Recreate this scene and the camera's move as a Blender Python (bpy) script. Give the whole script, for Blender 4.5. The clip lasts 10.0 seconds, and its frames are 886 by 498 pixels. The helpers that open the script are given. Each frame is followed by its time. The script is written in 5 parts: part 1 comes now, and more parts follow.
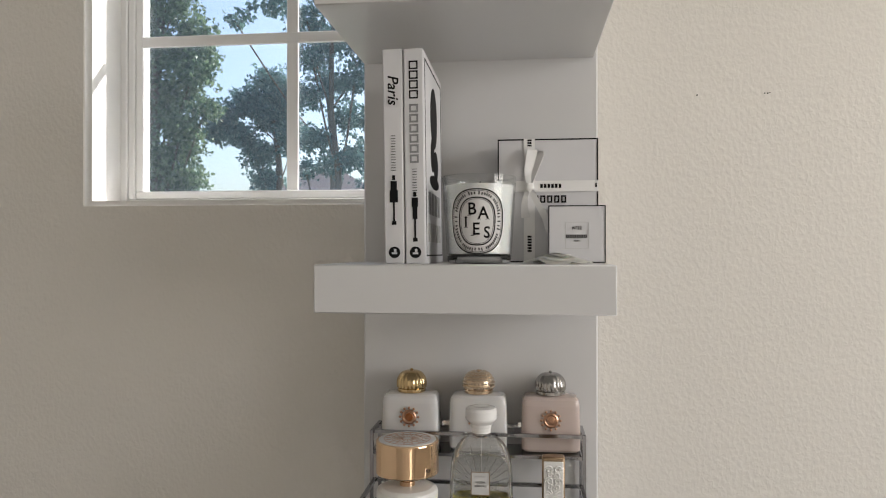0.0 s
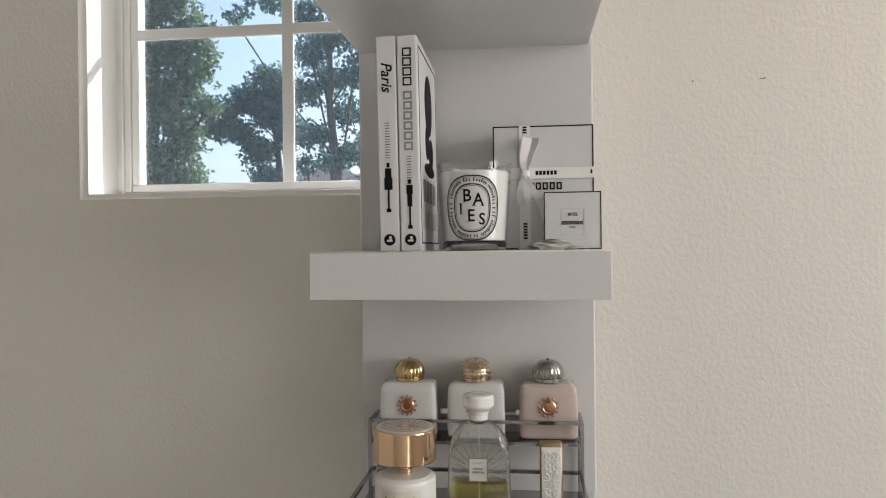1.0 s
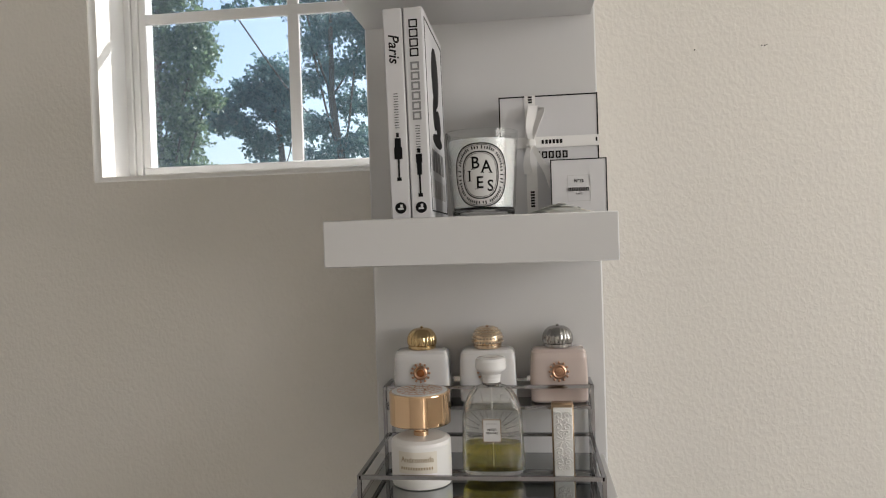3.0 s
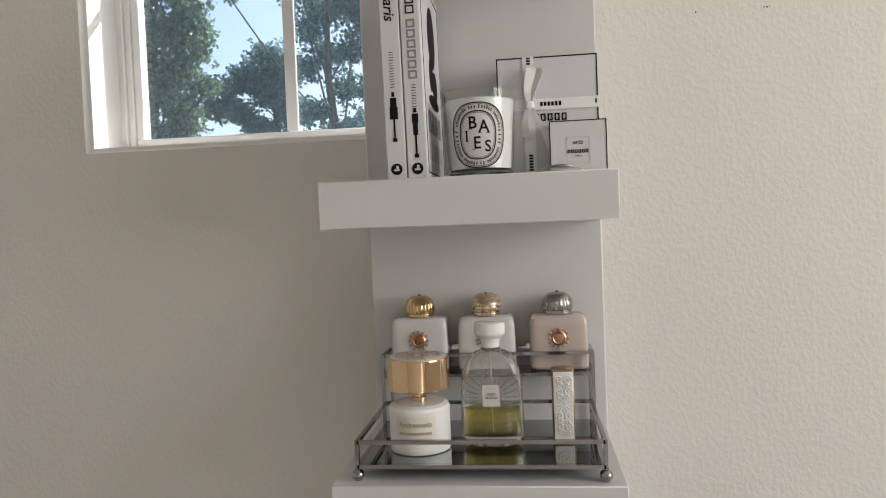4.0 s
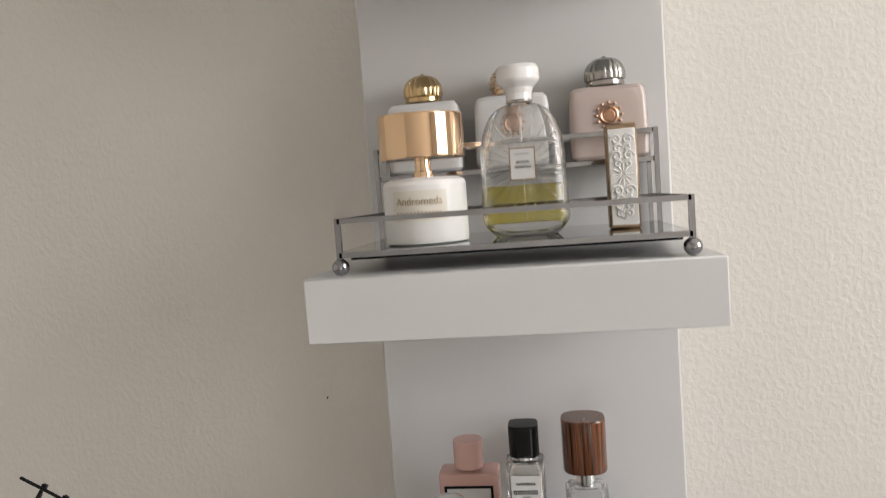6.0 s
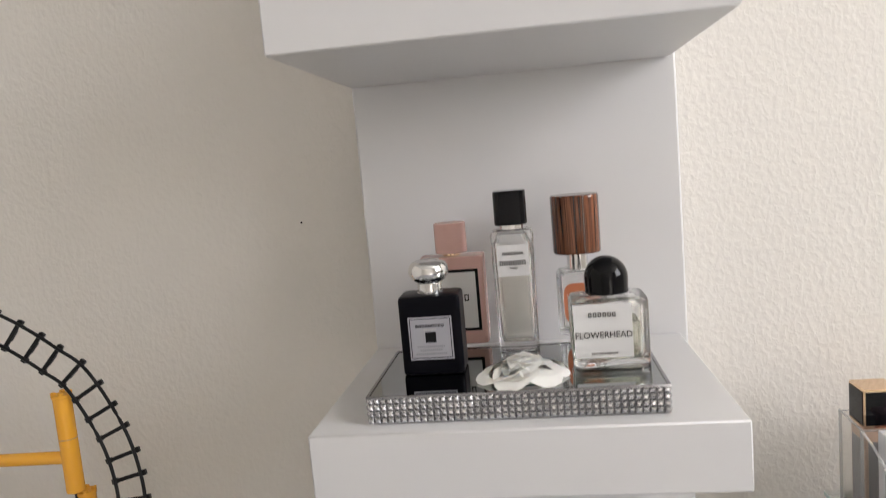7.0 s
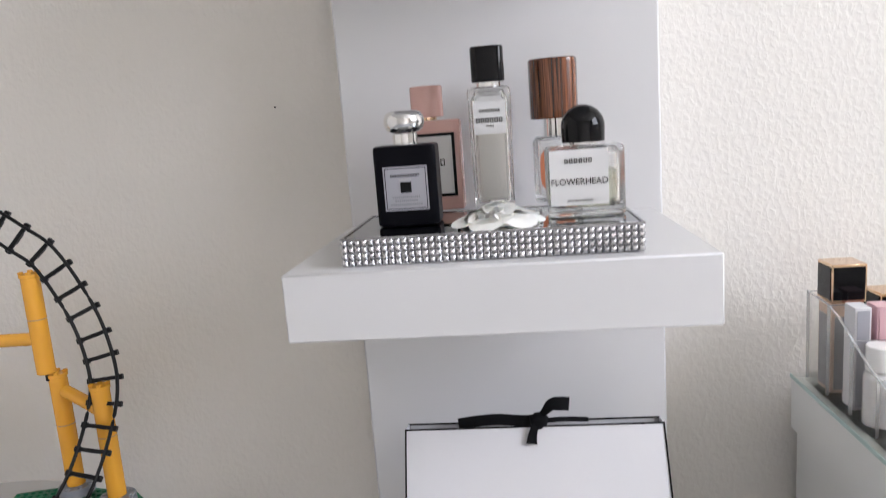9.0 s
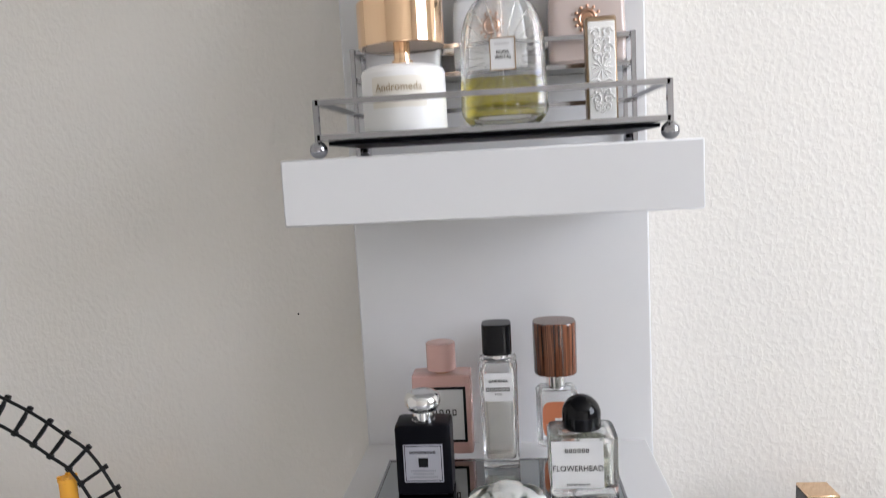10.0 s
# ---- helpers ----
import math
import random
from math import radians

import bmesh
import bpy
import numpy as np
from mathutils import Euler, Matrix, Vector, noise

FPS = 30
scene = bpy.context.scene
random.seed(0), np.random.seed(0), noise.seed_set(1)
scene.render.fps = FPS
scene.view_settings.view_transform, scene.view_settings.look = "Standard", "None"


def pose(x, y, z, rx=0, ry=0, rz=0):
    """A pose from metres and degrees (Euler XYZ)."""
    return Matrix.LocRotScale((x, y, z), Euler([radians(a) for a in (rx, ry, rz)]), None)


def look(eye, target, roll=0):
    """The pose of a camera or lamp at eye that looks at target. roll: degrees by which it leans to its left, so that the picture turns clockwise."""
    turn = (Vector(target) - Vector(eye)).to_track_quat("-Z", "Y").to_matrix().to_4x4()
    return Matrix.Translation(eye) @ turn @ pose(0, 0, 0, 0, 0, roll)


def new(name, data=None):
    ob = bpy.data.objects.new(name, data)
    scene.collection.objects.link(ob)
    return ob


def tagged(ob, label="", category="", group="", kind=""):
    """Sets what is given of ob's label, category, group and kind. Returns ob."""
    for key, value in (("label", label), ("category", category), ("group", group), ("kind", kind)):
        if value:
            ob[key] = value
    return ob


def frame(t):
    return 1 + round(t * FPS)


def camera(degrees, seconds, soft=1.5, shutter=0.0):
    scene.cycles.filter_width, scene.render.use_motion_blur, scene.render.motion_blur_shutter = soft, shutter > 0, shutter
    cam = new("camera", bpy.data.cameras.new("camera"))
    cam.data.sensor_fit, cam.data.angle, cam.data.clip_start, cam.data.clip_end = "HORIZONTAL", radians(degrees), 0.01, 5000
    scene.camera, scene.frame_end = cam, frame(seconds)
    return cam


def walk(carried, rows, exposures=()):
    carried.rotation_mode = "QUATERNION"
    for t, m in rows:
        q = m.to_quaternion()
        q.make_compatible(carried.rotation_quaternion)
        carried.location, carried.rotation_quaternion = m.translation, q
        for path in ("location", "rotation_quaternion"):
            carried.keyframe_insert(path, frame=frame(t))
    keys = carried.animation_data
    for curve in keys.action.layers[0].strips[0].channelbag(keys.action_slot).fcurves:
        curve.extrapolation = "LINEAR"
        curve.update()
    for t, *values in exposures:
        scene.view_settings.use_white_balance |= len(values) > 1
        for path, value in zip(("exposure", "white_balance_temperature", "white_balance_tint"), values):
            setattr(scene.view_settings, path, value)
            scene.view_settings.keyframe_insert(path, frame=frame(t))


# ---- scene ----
cam = camera(63.4, 10.0, soft=1.1, shutter=0.2)
PATH = [
    (0, (0.063, -0.998, 1.613), (-0.161, 0.989, 1.621), -0.0),
    (0.5, (0.065, -0.997, 1.611), (-0.159, 0.99, 1.613), -0.3),
    (1, (0.069, -0.997, 1.604), (-0.158, 0.99, 1.599), -0.6),
    (1.5, (0.068, -1.002, 1.596), (-0.163, 0.985, 1.578), -1.1),
    (2, (0.069, -1.007, 1.591), (-0.171, 0.979, 1.566), -1.4),
    (2.5, (0.066, -1.017, 1.588), (-0.177, 0.968, 1.56), -1.7),
    (4, (0.064, -1.003, 1.552), (-0.176, 0.982, 1.482), -2.3),
    (4.5, (0.066, -0.964, 1.538), (-0.181, 1.018, 1.432), -2.8),
    (5, (0.053, -0.905, 1.501), (-0.201, 1.074, 1.355), -3.5),
    (5.2, (0.046, -0.869, 1.472), (-0.215, 1.107, 1.31), -3.5),
    (6.3, (0.028, -0.783, 1.283), (-0.259, 1.192, 1.144), -4.4),
    (6.5, (0.027, -0.775, 1.247), (-0.255, 1.198, 1.077), -4.6),
    (7, (0.02, -0.753, 1.153), (-0.243, 1.215, 0.913), -5.0),
    (7.5, (0.015, -0.74, 1.075), (-0.235, 1.22, 0.761), -5.3),
    (8, (0.015, -0.737, 1.031), (-0.222, 1.215, 0.664), -5.4),
    (8.3, (0.017, -0.744, 1.007), (-0.205, 1.207, 0.627), -5.3),
    (8.5, (0.017, -0.75, 1.0), (-0.204, 1.201, 0.618), -5.1),
    (9, (0.015, -0.761, 1.067), (-0.191, 1.197, 0.717), -4.3),
    (9.5, (0.009, -0.773, 1.169), (-0.178, 1.197, 0.875), -3.6),
    (10, (0.016, -0.802, 1.274), (-0.174, 1.174, 1.038), -3.1),
]
walk(cam, [(t, look(eye, target, roll)) for t, eye, target, roll in PATH],
     [(0.0, 0.82, 6330, 12), (2.5, 0.78, 6330, 12), (4.5, 0.86, 6330, 12), (5.2, 0.88, 6300, 12), (6.3, 1.38, 6230, 13), (6.5, 1.41, 6210, 13), (7.0, 1.55, 6170, 14),
      (7.5, 1.65, 5970, 14), (8.5, 1.78, 5780, 15), (9.5, 1.72, 5710, 14), (10.0, 1.64, 5700, 13)])

# ---- light ----
world = bpy.data.worlds.new("sky")
scene.world = world
world.use_nodes = True
wn = world.node_tree
sky = wn.nodes.new("ShaderNodeTexSky")
sky.sky_type = "NISHITA"
sky.sun_disc = False
sky.dust_density, sky.air_density = 3.0, 1.0
sky.sun_elevation, sky.sun_rotation = radians(41.6), radians(36)
wn.nodes["Background"].inputs["Strength"].default_value = 0.15
wn.links.new(sky.outputs[0], wn.nodes["Background"].inputs["Color"])
sun = new("sun", bpy.data.lights.new("sun", "SUN"))
sun.data.energy, sun.data.angle, sun.data.color = 5.0, radians(0.5), (1.0, 0.95, 0.87)
sun.matrix_world = look((4.17, 5.74, 6.3), (0, 0, 0))
# daylight that enters by the tall window of the side wall
day = new("window_daylight", bpy.data.lights.new("window_daylight", "AREA"))
day.data.shape, day.data.size, day.data.size_y = "RECTANGLE", 1.3, 1.2
day.data.energy, day.data.color = 16.8, (1.0, 0.95, 0.87)
day.matrix_world = look((2.07, -1.2, 1.88), (0.0, -1.2, 1.88))


# ---- materials ----
def mat(name, color, rough=0.5, metal=0.0, grain=0.0, grain_scale=60.0, bump=0.0, bump_scale=400.0, mottle=0.04,
        mottle_scale=9.0, coat=0.0, spec=0.5, vary=0.0, transmission=0.0, ior=1.45, sss=0.0):
    m = bpy.data.materials.new(name)
    m.use_nodes = True
    nt = m.node_tree
    b = nt.nodes["Principled BSDF"]
    b.inputs["Roughness"].default_value, b.inputs["Metallic"].default_value = rough, metal
    b.inputs["Coat Weight"].default_value, b.inputs["Specular IOR Level"].default_value = coat, spec
    b.inputs["Transmission Weight"].default_value, b.inputs["IOR"].default_value = transmission, ior
    if sss:
        b.inputs["Subsurface Weight"].default_value = sss
        b.inputs["Subsurface Radius"].default_value = (0.01, 0.008, 0.006)
    co = nt.nodes.new("ShaderNodeTexCoord")
    n1 = nt.nodes.new("ShaderNodeTexNoise")
    n1.inputs["Scale"].default_value, n1.inputs["Detail"].default_value = mottle_scale, 4
    n2 = nt.nodes.new("ShaderNodeTexNoise")
    n2.inputs["Scale"].default_value, n2.inputs["Detail"].default_value = grain_scale, 3
    add = nt.nodes.new("ShaderNodeMath")
    add.operation = "MULTIPLY_ADD"
    add.inputs[1].default_value = grain
    mul = nt.nodes.new("ShaderNodeMath")
    mul.operation = "MULTIPLY_ADD"
    mul.inputs[1].default_value, mul.inputs[2].default_value = mottle, 1.0 - mottle / 2 - grain / 2
    hsv = nt.nodes.new("ShaderNodeHueSaturation")
    hsv.inputs["Color"].default_value = (*color, 1)
    for n in (n1, n2):
        nt.links.new(co.outputs["Object"], n.inputs["Vector"])
    nt.links.new(n1.outputs[0], mul.inputs[0])
    nt.links.new(n2.outputs[0], add.inputs[0])
    nt.links.new(mul.outputs[0], add.inputs[2])
    last = add
    if vary:
        info = nt.nodes.new("ShaderNodeObjectInfo")
        v = nt.nodes.new("ShaderNodeMath")
        v.operation = "MULTIPLY_ADD"
        v.inputs[1].default_value = vary
        nt.links.new(info.outputs["Random"], v.inputs[0])
        nt.links.new(add.outputs[0], v.inputs[2])
        last = v
    nt.links.new(last.outputs[0], hsv.inputs["Value"])
    nt.links.new(hsv.outputs[0], b.inputs["Base Color"])
    if bump:
        n3 = nt.nodes.new("ShaderNodeTexNoise")
        n3.inputs["Scale"].default_value, n3.inputs["Detail"].default_value = bump_scale, 3
        bp = nt.nodes.new("ShaderNodeBump")
        bp.inputs["Strength"].default_value, bp.inputs["Distance"].default_value = bump, 0.002
        nt.links.new(co.outputs["Object"], n3.inputs["Vector"])
        nt.links.new(n3.outputs[0], bp.inputs["Height"])
        nt.links.new(bp.outputs[0], b.inputs["Normal"])
    return m


def wall_paint(name, color, strength):
    """Rolled orange-peel paint: rounded blobs about 6 mm wide, flattened on top, over a broad unevenness."""
    m = mat(name, color, 0.62, mottle=0.05, mottle_scale=3.0, grain=0.03, grain_scale=160.0, spec=0.3)
    nt = m.node_tree
    b = nt.nodes["Principled BSDF"]
    co = nt.nodes.new("ShaderNodeTexCoord")
    mp = nt.nodes.new("ShaderNodeMapping")
    mp.inputs["Scale"].default_value = (1.0, 1.0, 0.78)
    n = nt.nodes.new("ShaderNodeTexNoise")
    n.inputs["Scale"].default_value, n.inputs["Detail"].default_value = 165.0, 2.4
    n.inputs["Roughness"].default_value, n.inputs["Distortion"].default_value = 0.45, 0.35
    r = nt.nodes.new("ShaderNodeMapRange")
    r.interpolation_type = "SMOOTHSTEP"
    r.inputs["From Min"].default_value, r.inputs["From Max"].default_value = 0.32, 0.76
    n2 = nt.nodes.new("ShaderNodeTexNoise")
    n2.inputs["Scale"].default_value, n2.inputs["Detail"].default_value = 38.0, 3.0
    s = nt.nodes.new("ShaderNodeMath")
    s.operation = "MULTIPLY_ADD"
    s.inputs[1].default_value = 0.9
    bp = nt.nodes.new("ShaderNodeBump")
    bp.inputs["Strength"].default_value, bp.inputs["Distance"].default_value = strength, 0.0022
    nt.links.new(co.outputs["Object"], mp.inputs["Vector"])
    for q in (n, n2):
        nt.links.new(mp.outputs[0], q.inputs["Vector"])
    nt.links.new(n.outputs[0], r.inputs["Value"])
    nt.links.new(n2.outputs[0], s.inputs[0])
    nt.links.new(r.outputs[0], s.inputs[2])
    nt.links.new(s.outputs[0], bp.inputs["Height"])
    nt.links.new(bp.outputs[0], b.inputs["Normal"])
    return m


def thin_glass(name, tint, gloss=1.0):
    m = bpy.data.materials.new(name)
    m.use_nodes = True
    nt = m.node_tree
    nt.nodes.remove(nt.nodes["Principled BSDF"])
    out = nt.nodes["Material Output"]
    tr, gl = nt.nodes.new("ShaderNodeBsdfTransparent"), nt.nodes.new("ShaderNodeBsdfGlossy")
    tr.inputs["Color"].default_value = (*tint, 1)
    gl.inputs["Roughness"].default_value = 0.02
    lw, mx = nt.nodes.new("ShaderNodeLayerWeight"), nt.nodes.new("ShaderNodeMixShader")
    lw.inputs["Blend"].default_value = 0.5
    pw, fr = nt.nodes.new("ShaderNodeMath"), nt.nodes.new("ShaderNodeMath")
    pw.operation, fr.operation = "POWER", "MULTIPLY_ADD"
    pw.inputs[1].default_value, fr.inputs[1].default_value, fr.inputs[2].default_value = 3.5, 0.75 * gloss, 0.035 * gloss
    nt.links.new(lw.outputs["Facing"], pw.inputs[0])
    nt.links.new(pw.outputs[0], fr.inputs[0])
    nt.links.new(fr.outputs[0], mx.inputs[0])
    nt.links.new(tr.outputs[0], mx.inputs[1])
    nt.links.new(gl.outputs[0], mx.inputs[2])
    nt.links.new(mx.outputs[0], out.inputs["Surface"])
    return m


def veiled(m, amount):
    """A bluish translucent veil in the glass, sun-lit, standing in for window glare."""
    nt = m.node_tree
    out = nt.nodes["Material Output"]
    was = out.inputs["Surface"].links[0].from_socket
    tl, mx = nt.nodes.new("ShaderNodeBsdfTranslucent"), nt.nodes.new("ShaderNodeMixShader")
    tl.inputs["Color"].default_value = (0.5, 0.72, 1.0, 1)
    mx.inputs[0].default_value = amount
    nt.links.new(was, mx.inputs[1])
    nt.links.new(tl.outputs[0], mx.inputs[2])
    nt.links.new(mx.outputs[0], out.inputs["Surface"])
    return m


def clear_through(m, tint, share_):
    nt = m.node_tree
    b, out = nt.nodes["Principled BSDF"], nt.nodes["Material Output"]
    tr, mx = nt.nodes.new("ShaderNodeBsdfTransparent"), nt.nodes.new("ShaderNodeMixShader")
    tr.inputs["Color"].default_value = (*tint, 1)
    mx.inputs[0].default_value = share_
    nt.links.new(b.outputs[0], mx.inputs[1])
    nt.links.new(tr.outputs[0], mx.inputs[2])
    nt.links.new(mx.outputs[0], out.inputs["Surface"])
    return m


def leaf_material(name, dark, light):
    m = bpy.data.materials.new(name)
    m.use_nodes = True
    nt = m.node_tree
    b = nt.nodes["Principled BSDF"]
    b.inputs["Roughness"].default_value = 0.45
    geo, ramp = nt.nodes.new("ShaderNodeNewGeometry"), nt.nodes.new("ShaderNodeValToRGB")
    ramp.color_ramp.elements[0].color, ramp.color_ramp.elements[1].color = (*dark, 1), (*light, 1)
    nt.links.new(geo.outputs["Random Per Island"], ramp.inputs[0])
    nt.links.new(ramp.outputs[0], b.inputs["Base Color"])
    tl, mx = nt.nodes.new("ShaderNodeBsdfTranslucent"), nt.nodes.new("ShaderNodeMixShader")
    mx.inputs[0].default_value = 0.45
    nt.links.new(ramp.outputs[0], tl.inputs["Color"])
    nt.links.new(b.outputs[0], mx.inputs[1])
    nt.links.new(tl.outputs[0], mx.inputs[2])
    nt.links.new(mx.outputs[0], nt.nodes["Material Output"].inputs["Surface"])
    return m


def wood_material(name):
    m = mat(name, (0.15, 0.05, 0.022), 0.22, coat=0.4)
    nt = m.node_tree
    b = nt.nodes["Principled BSDF"]
    co, mp = nt.nodes.new("ShaderNodeTexCoord"), nt.nodes.new("ShaderNodeMapping")
    mp.inputs["Scale"].default_value = (260, 260, 9)
    n = nt.nodes.new("ShaderNodeTexNoise")
    n.inputs["Scale"].default_value, n.inputs["Detail"].default_value, n.inputs["Distortion"].default_value = 1.0, 3, 1.2
    ramp = nt.nodes.new("ShaderNodeValToRGB")
    ramp.color_ramp.elements[0].position, ramp.color_ramp.elements[1].position = 0.36, 0.66
    ramp.color_ramp.elements[0].color, ramp.color_ramp.elements[1].color = (0.025, 0.009, 0.005, 1), (0.24, 0.085, 0.036, 1)
    nt.links.new(co.outputs["Object"], mp.inputs["Vector"])
    nt.links.new(mp.outputs[0], n.inputs["Vector"])
    nt.links.new(n.outputs[0], ramp.inputs[0])
    nt.links.new(ramp.outputs[0], b.inputs["Base Color"])
    return m


WALL = wall_paint("wall_paint", (0.75, 0.72, 0.67), 0.23)
CEIL = mat("ceiling_paint", (0.8, 0.79, 0.76), 0.7, bump=0.4, bump_scale=120)
REVEAL = mat("reveal_paint", (0.8, 0.79, 0.77), 0.6, bump=0.25, bump_scale=90)
# floor out of view: grey picked to cool the light it bounces
FLOOR = mat("grey_carpet", (0.36, 0.365, 0.38), 0.95, grain=0.25, grain_scale=300, bump=0.5, bump_scale=900)
LACK = mat("white_foil", (0.66, 0.655, 0.655), 0.33, mottle=0.025, mottle_scale=5, bump=0.02, bump_scale=700)
VINYL = mat("white_vinyl", (0.82, 0.82, 0.81), 0.35, mottle=0.05)
# the glare haze over the view outside is mixed into the pane material
PANE = veiled(thin_glass("window_glass", (0.95, 0.97, 0.98)), 0.007)
CUP = thin_glass("tumbler_glass", (0.97, 0.98, 0.98), 1.0)
ACRYL = thin_glass("clear_acrylic", (0.995, 0.995, 0.99), 0.45)
PLATE = thin_glass("cover_plate_glass", (0.97, 0.985, 0.98), 0.35)
ACRYL_EDGE = mat("acrylic_edge", (0.9, 0.92, 0.92), 0.1, transmission=0.7, ior=1.49)
DRESSER = mat("white_dresser_paint", (0.74, 0.74, 0.71), 0.4, mottle=0.03, bump=0.03)
GREEN_GLASS = mat("glass_plate_edge", (0.5, 0.63, 0.6), 0.15)
GLASS = clear_through(mat("bottle_glass", (0.985, 0.99, 0.985), 0.0, transmission=1.0, ior=1.46, mottle=0.0), (0.97, 0.98, 0.97), 0.1)
CHROME = mat("dull_chrome", (0.36, 0.36, 0.38), 0.1, 1.0, mottle=0.12, mottle_scale=60, bump=0.03)
SILVER = mat("silver", (0.78, 0.78, 0.78), 0.1, 1.0, mottle=0.05)
DARK_SILVER = mat("dark_silver", (0.42, 0.41, 0.4), 0.2, 1.0, mottle=0.1, mottle_scale=80)
GOLD = mat("gold", (0.62, 0.46, 0.25), 0.2, 1.0, mottle=0.08, mottle_scale=80)
PALE_GOLD = mat("pale_gold", (0.66, 0.52, 0.38), 0.22, 1.0, mottle=0.08, mottle_scale=80)
ROSE_GOLD = mat("rose_gold", (0.8, 0.57, 0.37), 0.06, 1.0, mottle=0.05)
COPPER = mat("copper_relief", (0.56, 0.34, 0.23), 0.32, 1.0, mottle=0.2, mottle_scale=300)
BRONZE = mat("aged_bronze", (0.37, 0.27, 0.18), 0.35, 1.0, mottle=0.2, mottle_scale=150)
AMBER = mat("amber_stone", (0.26, 0.08, 0.02), 0.08, coat=0.6, mottle=0.3, mottle_scale=200)
CRYSTAL = mat("crystal", (0.74, 0.64, 0.52), 0.06, 0.8, vary=0.1)
RHINE = mat("rhinestone", (0.5, 0.5, 0.51), 0.1, 0.95, vary=0.3)
MIRROR = mat("mirror", (0.38, 0.4, 0.4), 0.02, 1.0, mottle=0.03)
MILK = mat("milk_glass", (0.7, 0.69, 0.685), 0.12, coat=0.5, sss=0.15, mottle=0.02)
PINK_GLASS = mat("pink_opal_glass", (0.58, 0.485, 0.445), 0.14, coat=0.5, sss=0.15, mottle=0.03)
WHITE_MATT = mat("white_lacquer", (0.82, 0.81, 0.79), 0.3, mottle=0.02)
WHITE_PLASTIC = mat("white_plastic", (0.84, 0.83, 0.82), 0.16, coat=0.3, mottle=0.02)
PAPER = mat("white_paper", (0.66, 0.655, 0.67), 0.6, grain=0.02, grain_scale=300, mottle=0.03)
SILVER_LABEL = mat("silvery_label", (0.38, 0.38, 0.42), 0.35, 0.2, mottle=0.05)
LABEL = mat("label_paper", (0.66, 0.655, 0.65), 0.5, grain=0.03, grain_scale=500, mottle=0.03)
CREAM = mat("cream_label", (0.76, 0.72, 0.64), 0.5, mottle=0.04)
INK = mat("black_ink", (0.006, 0.006, 0.007), 0.6, spec=0.2, mottle=0.2, mottle_scale=60)
GREY_INK = mat("grey_ink", (0.25, 0.25, 0.26), 0.5, mottle=0.1)
PALE_INK = mat("pale_grey_ink", (0.5, 0.49, 0.48), 0.5, mottle=0.1)
GOLD_INK = mat("gold_ink", (0.45, 0.36, 0.24), 0.4, 0.3, mottle=0.1)
BLACK_GLOSS = mat("black_gloss", (0.004, 0.004, 0.005), 0.06, spec=0.28, mottle=0.1)
BLACK_SATIN = mat("black_satin_glass", (0.004, 0.004, 0.006), 0.32, spec=0.08, mottle=0.2)
RIBBON_W = mat("white_ribbon", (0.84, 0.83, 0.82), 0.42, grain=0.05, grain_scale=900)
RIBBON_B = mat("black_ribbon", (0.006, 0.006, 0.007), 0.7, spec=0.12, grain=0.2, grain_scale=900, bump=0.2, bump_scale=1500)
PETAL = mat("ivory_fabric", (0.88, 0.87, 0.83), 0.7, sss=0.25, grain=0.04, grain_scale=700, vary=0.05, bump=0.1, bump_scale=900)
WAX = mat("white_wax", (0.87, 0.87, 0.86), 0.45, sss=0.3, mottle=0.03)
OLIVE = clear_through(mat("yellow_green_perfume", (0.84, 0.76, 0.16), 0.0, transmission=1.0, ior=1.36, mottle=0.02), (0.78, 0.68, 0.16), 0.3)
PALE_LIQ = clear_through(mat("pale_perfume", (0.97, 0.96, 0.9), 0.0, transmission=1.0, ior=1.36, mottle=0.0), (0.97, 0.96, 0.92), 0.4)
PALE_GREEN = clear_through(mat("pale_green_perfume", (0.93, 0.93, 0.8), 0.0, transmission=1.0, ior=1.36, mottle=0.0), (0.93, 0.93, 0.82), 0.4)
RUST = mat("rust_label", (0.55, 0.19, 0.09), 0.4, mottle=0.15, mottle_scale=90)
PINK = mat("powder_pink_lacquer", (0.66, 0.41, 0.36), 0.22, coat=0.3, mottle=0.04)
PINK_CARD = mat("pink_card", (0.68, 0.43, 0.47), 0.45, mottle=0.05)
BEIGE = mat("beige_card", (0.6, 0.44, 0.34), 0.4, mottle=0.1)
WOOD = wood_material("dark_striped_wood")
YELLOW = mat("yellow_abs", (0.82, 0.4, 0.035), 0.24, mottle=0.05, vary=0.05)
BLACK_ABS = mat("black_abs", (0.008, 0.008, 0.009), 0.4, spec=0.25, mottle=0.1)
GREEN_ABS = mat("green_abs", (0.005, 0.14, 0.06), 0.28, mottle=0.1)
GREY_ABS = mat("grey_abs", (0.26, 0.28, 0.31), 0.3, mottle=0.06)
BARK = mat("bark", (0.14, 0.11, 0.085), 0.9, grain=0.5, grain_scale=25, bump=0.6, bump_scale=30)
LEAF = leaf_material("leaf_olive", (0.045, 0.09, 0.055), (0.27, 0.36, 0.2))
LEAF_B = leaf_material("leaf_dark", (0.045, 0.1, 0.1), (0.2, 0.33, 0.3))
SHINGLE = mat("roof_shingle", (0.2, 0.16, 0.15), 0.9, grain=0.4, grain_scale=12, mottle=0.2, mottle_scale=2)
STUCCO = mat("stucco", (0.5, 0.46, 0.4), 0.9, mottle=0.1)
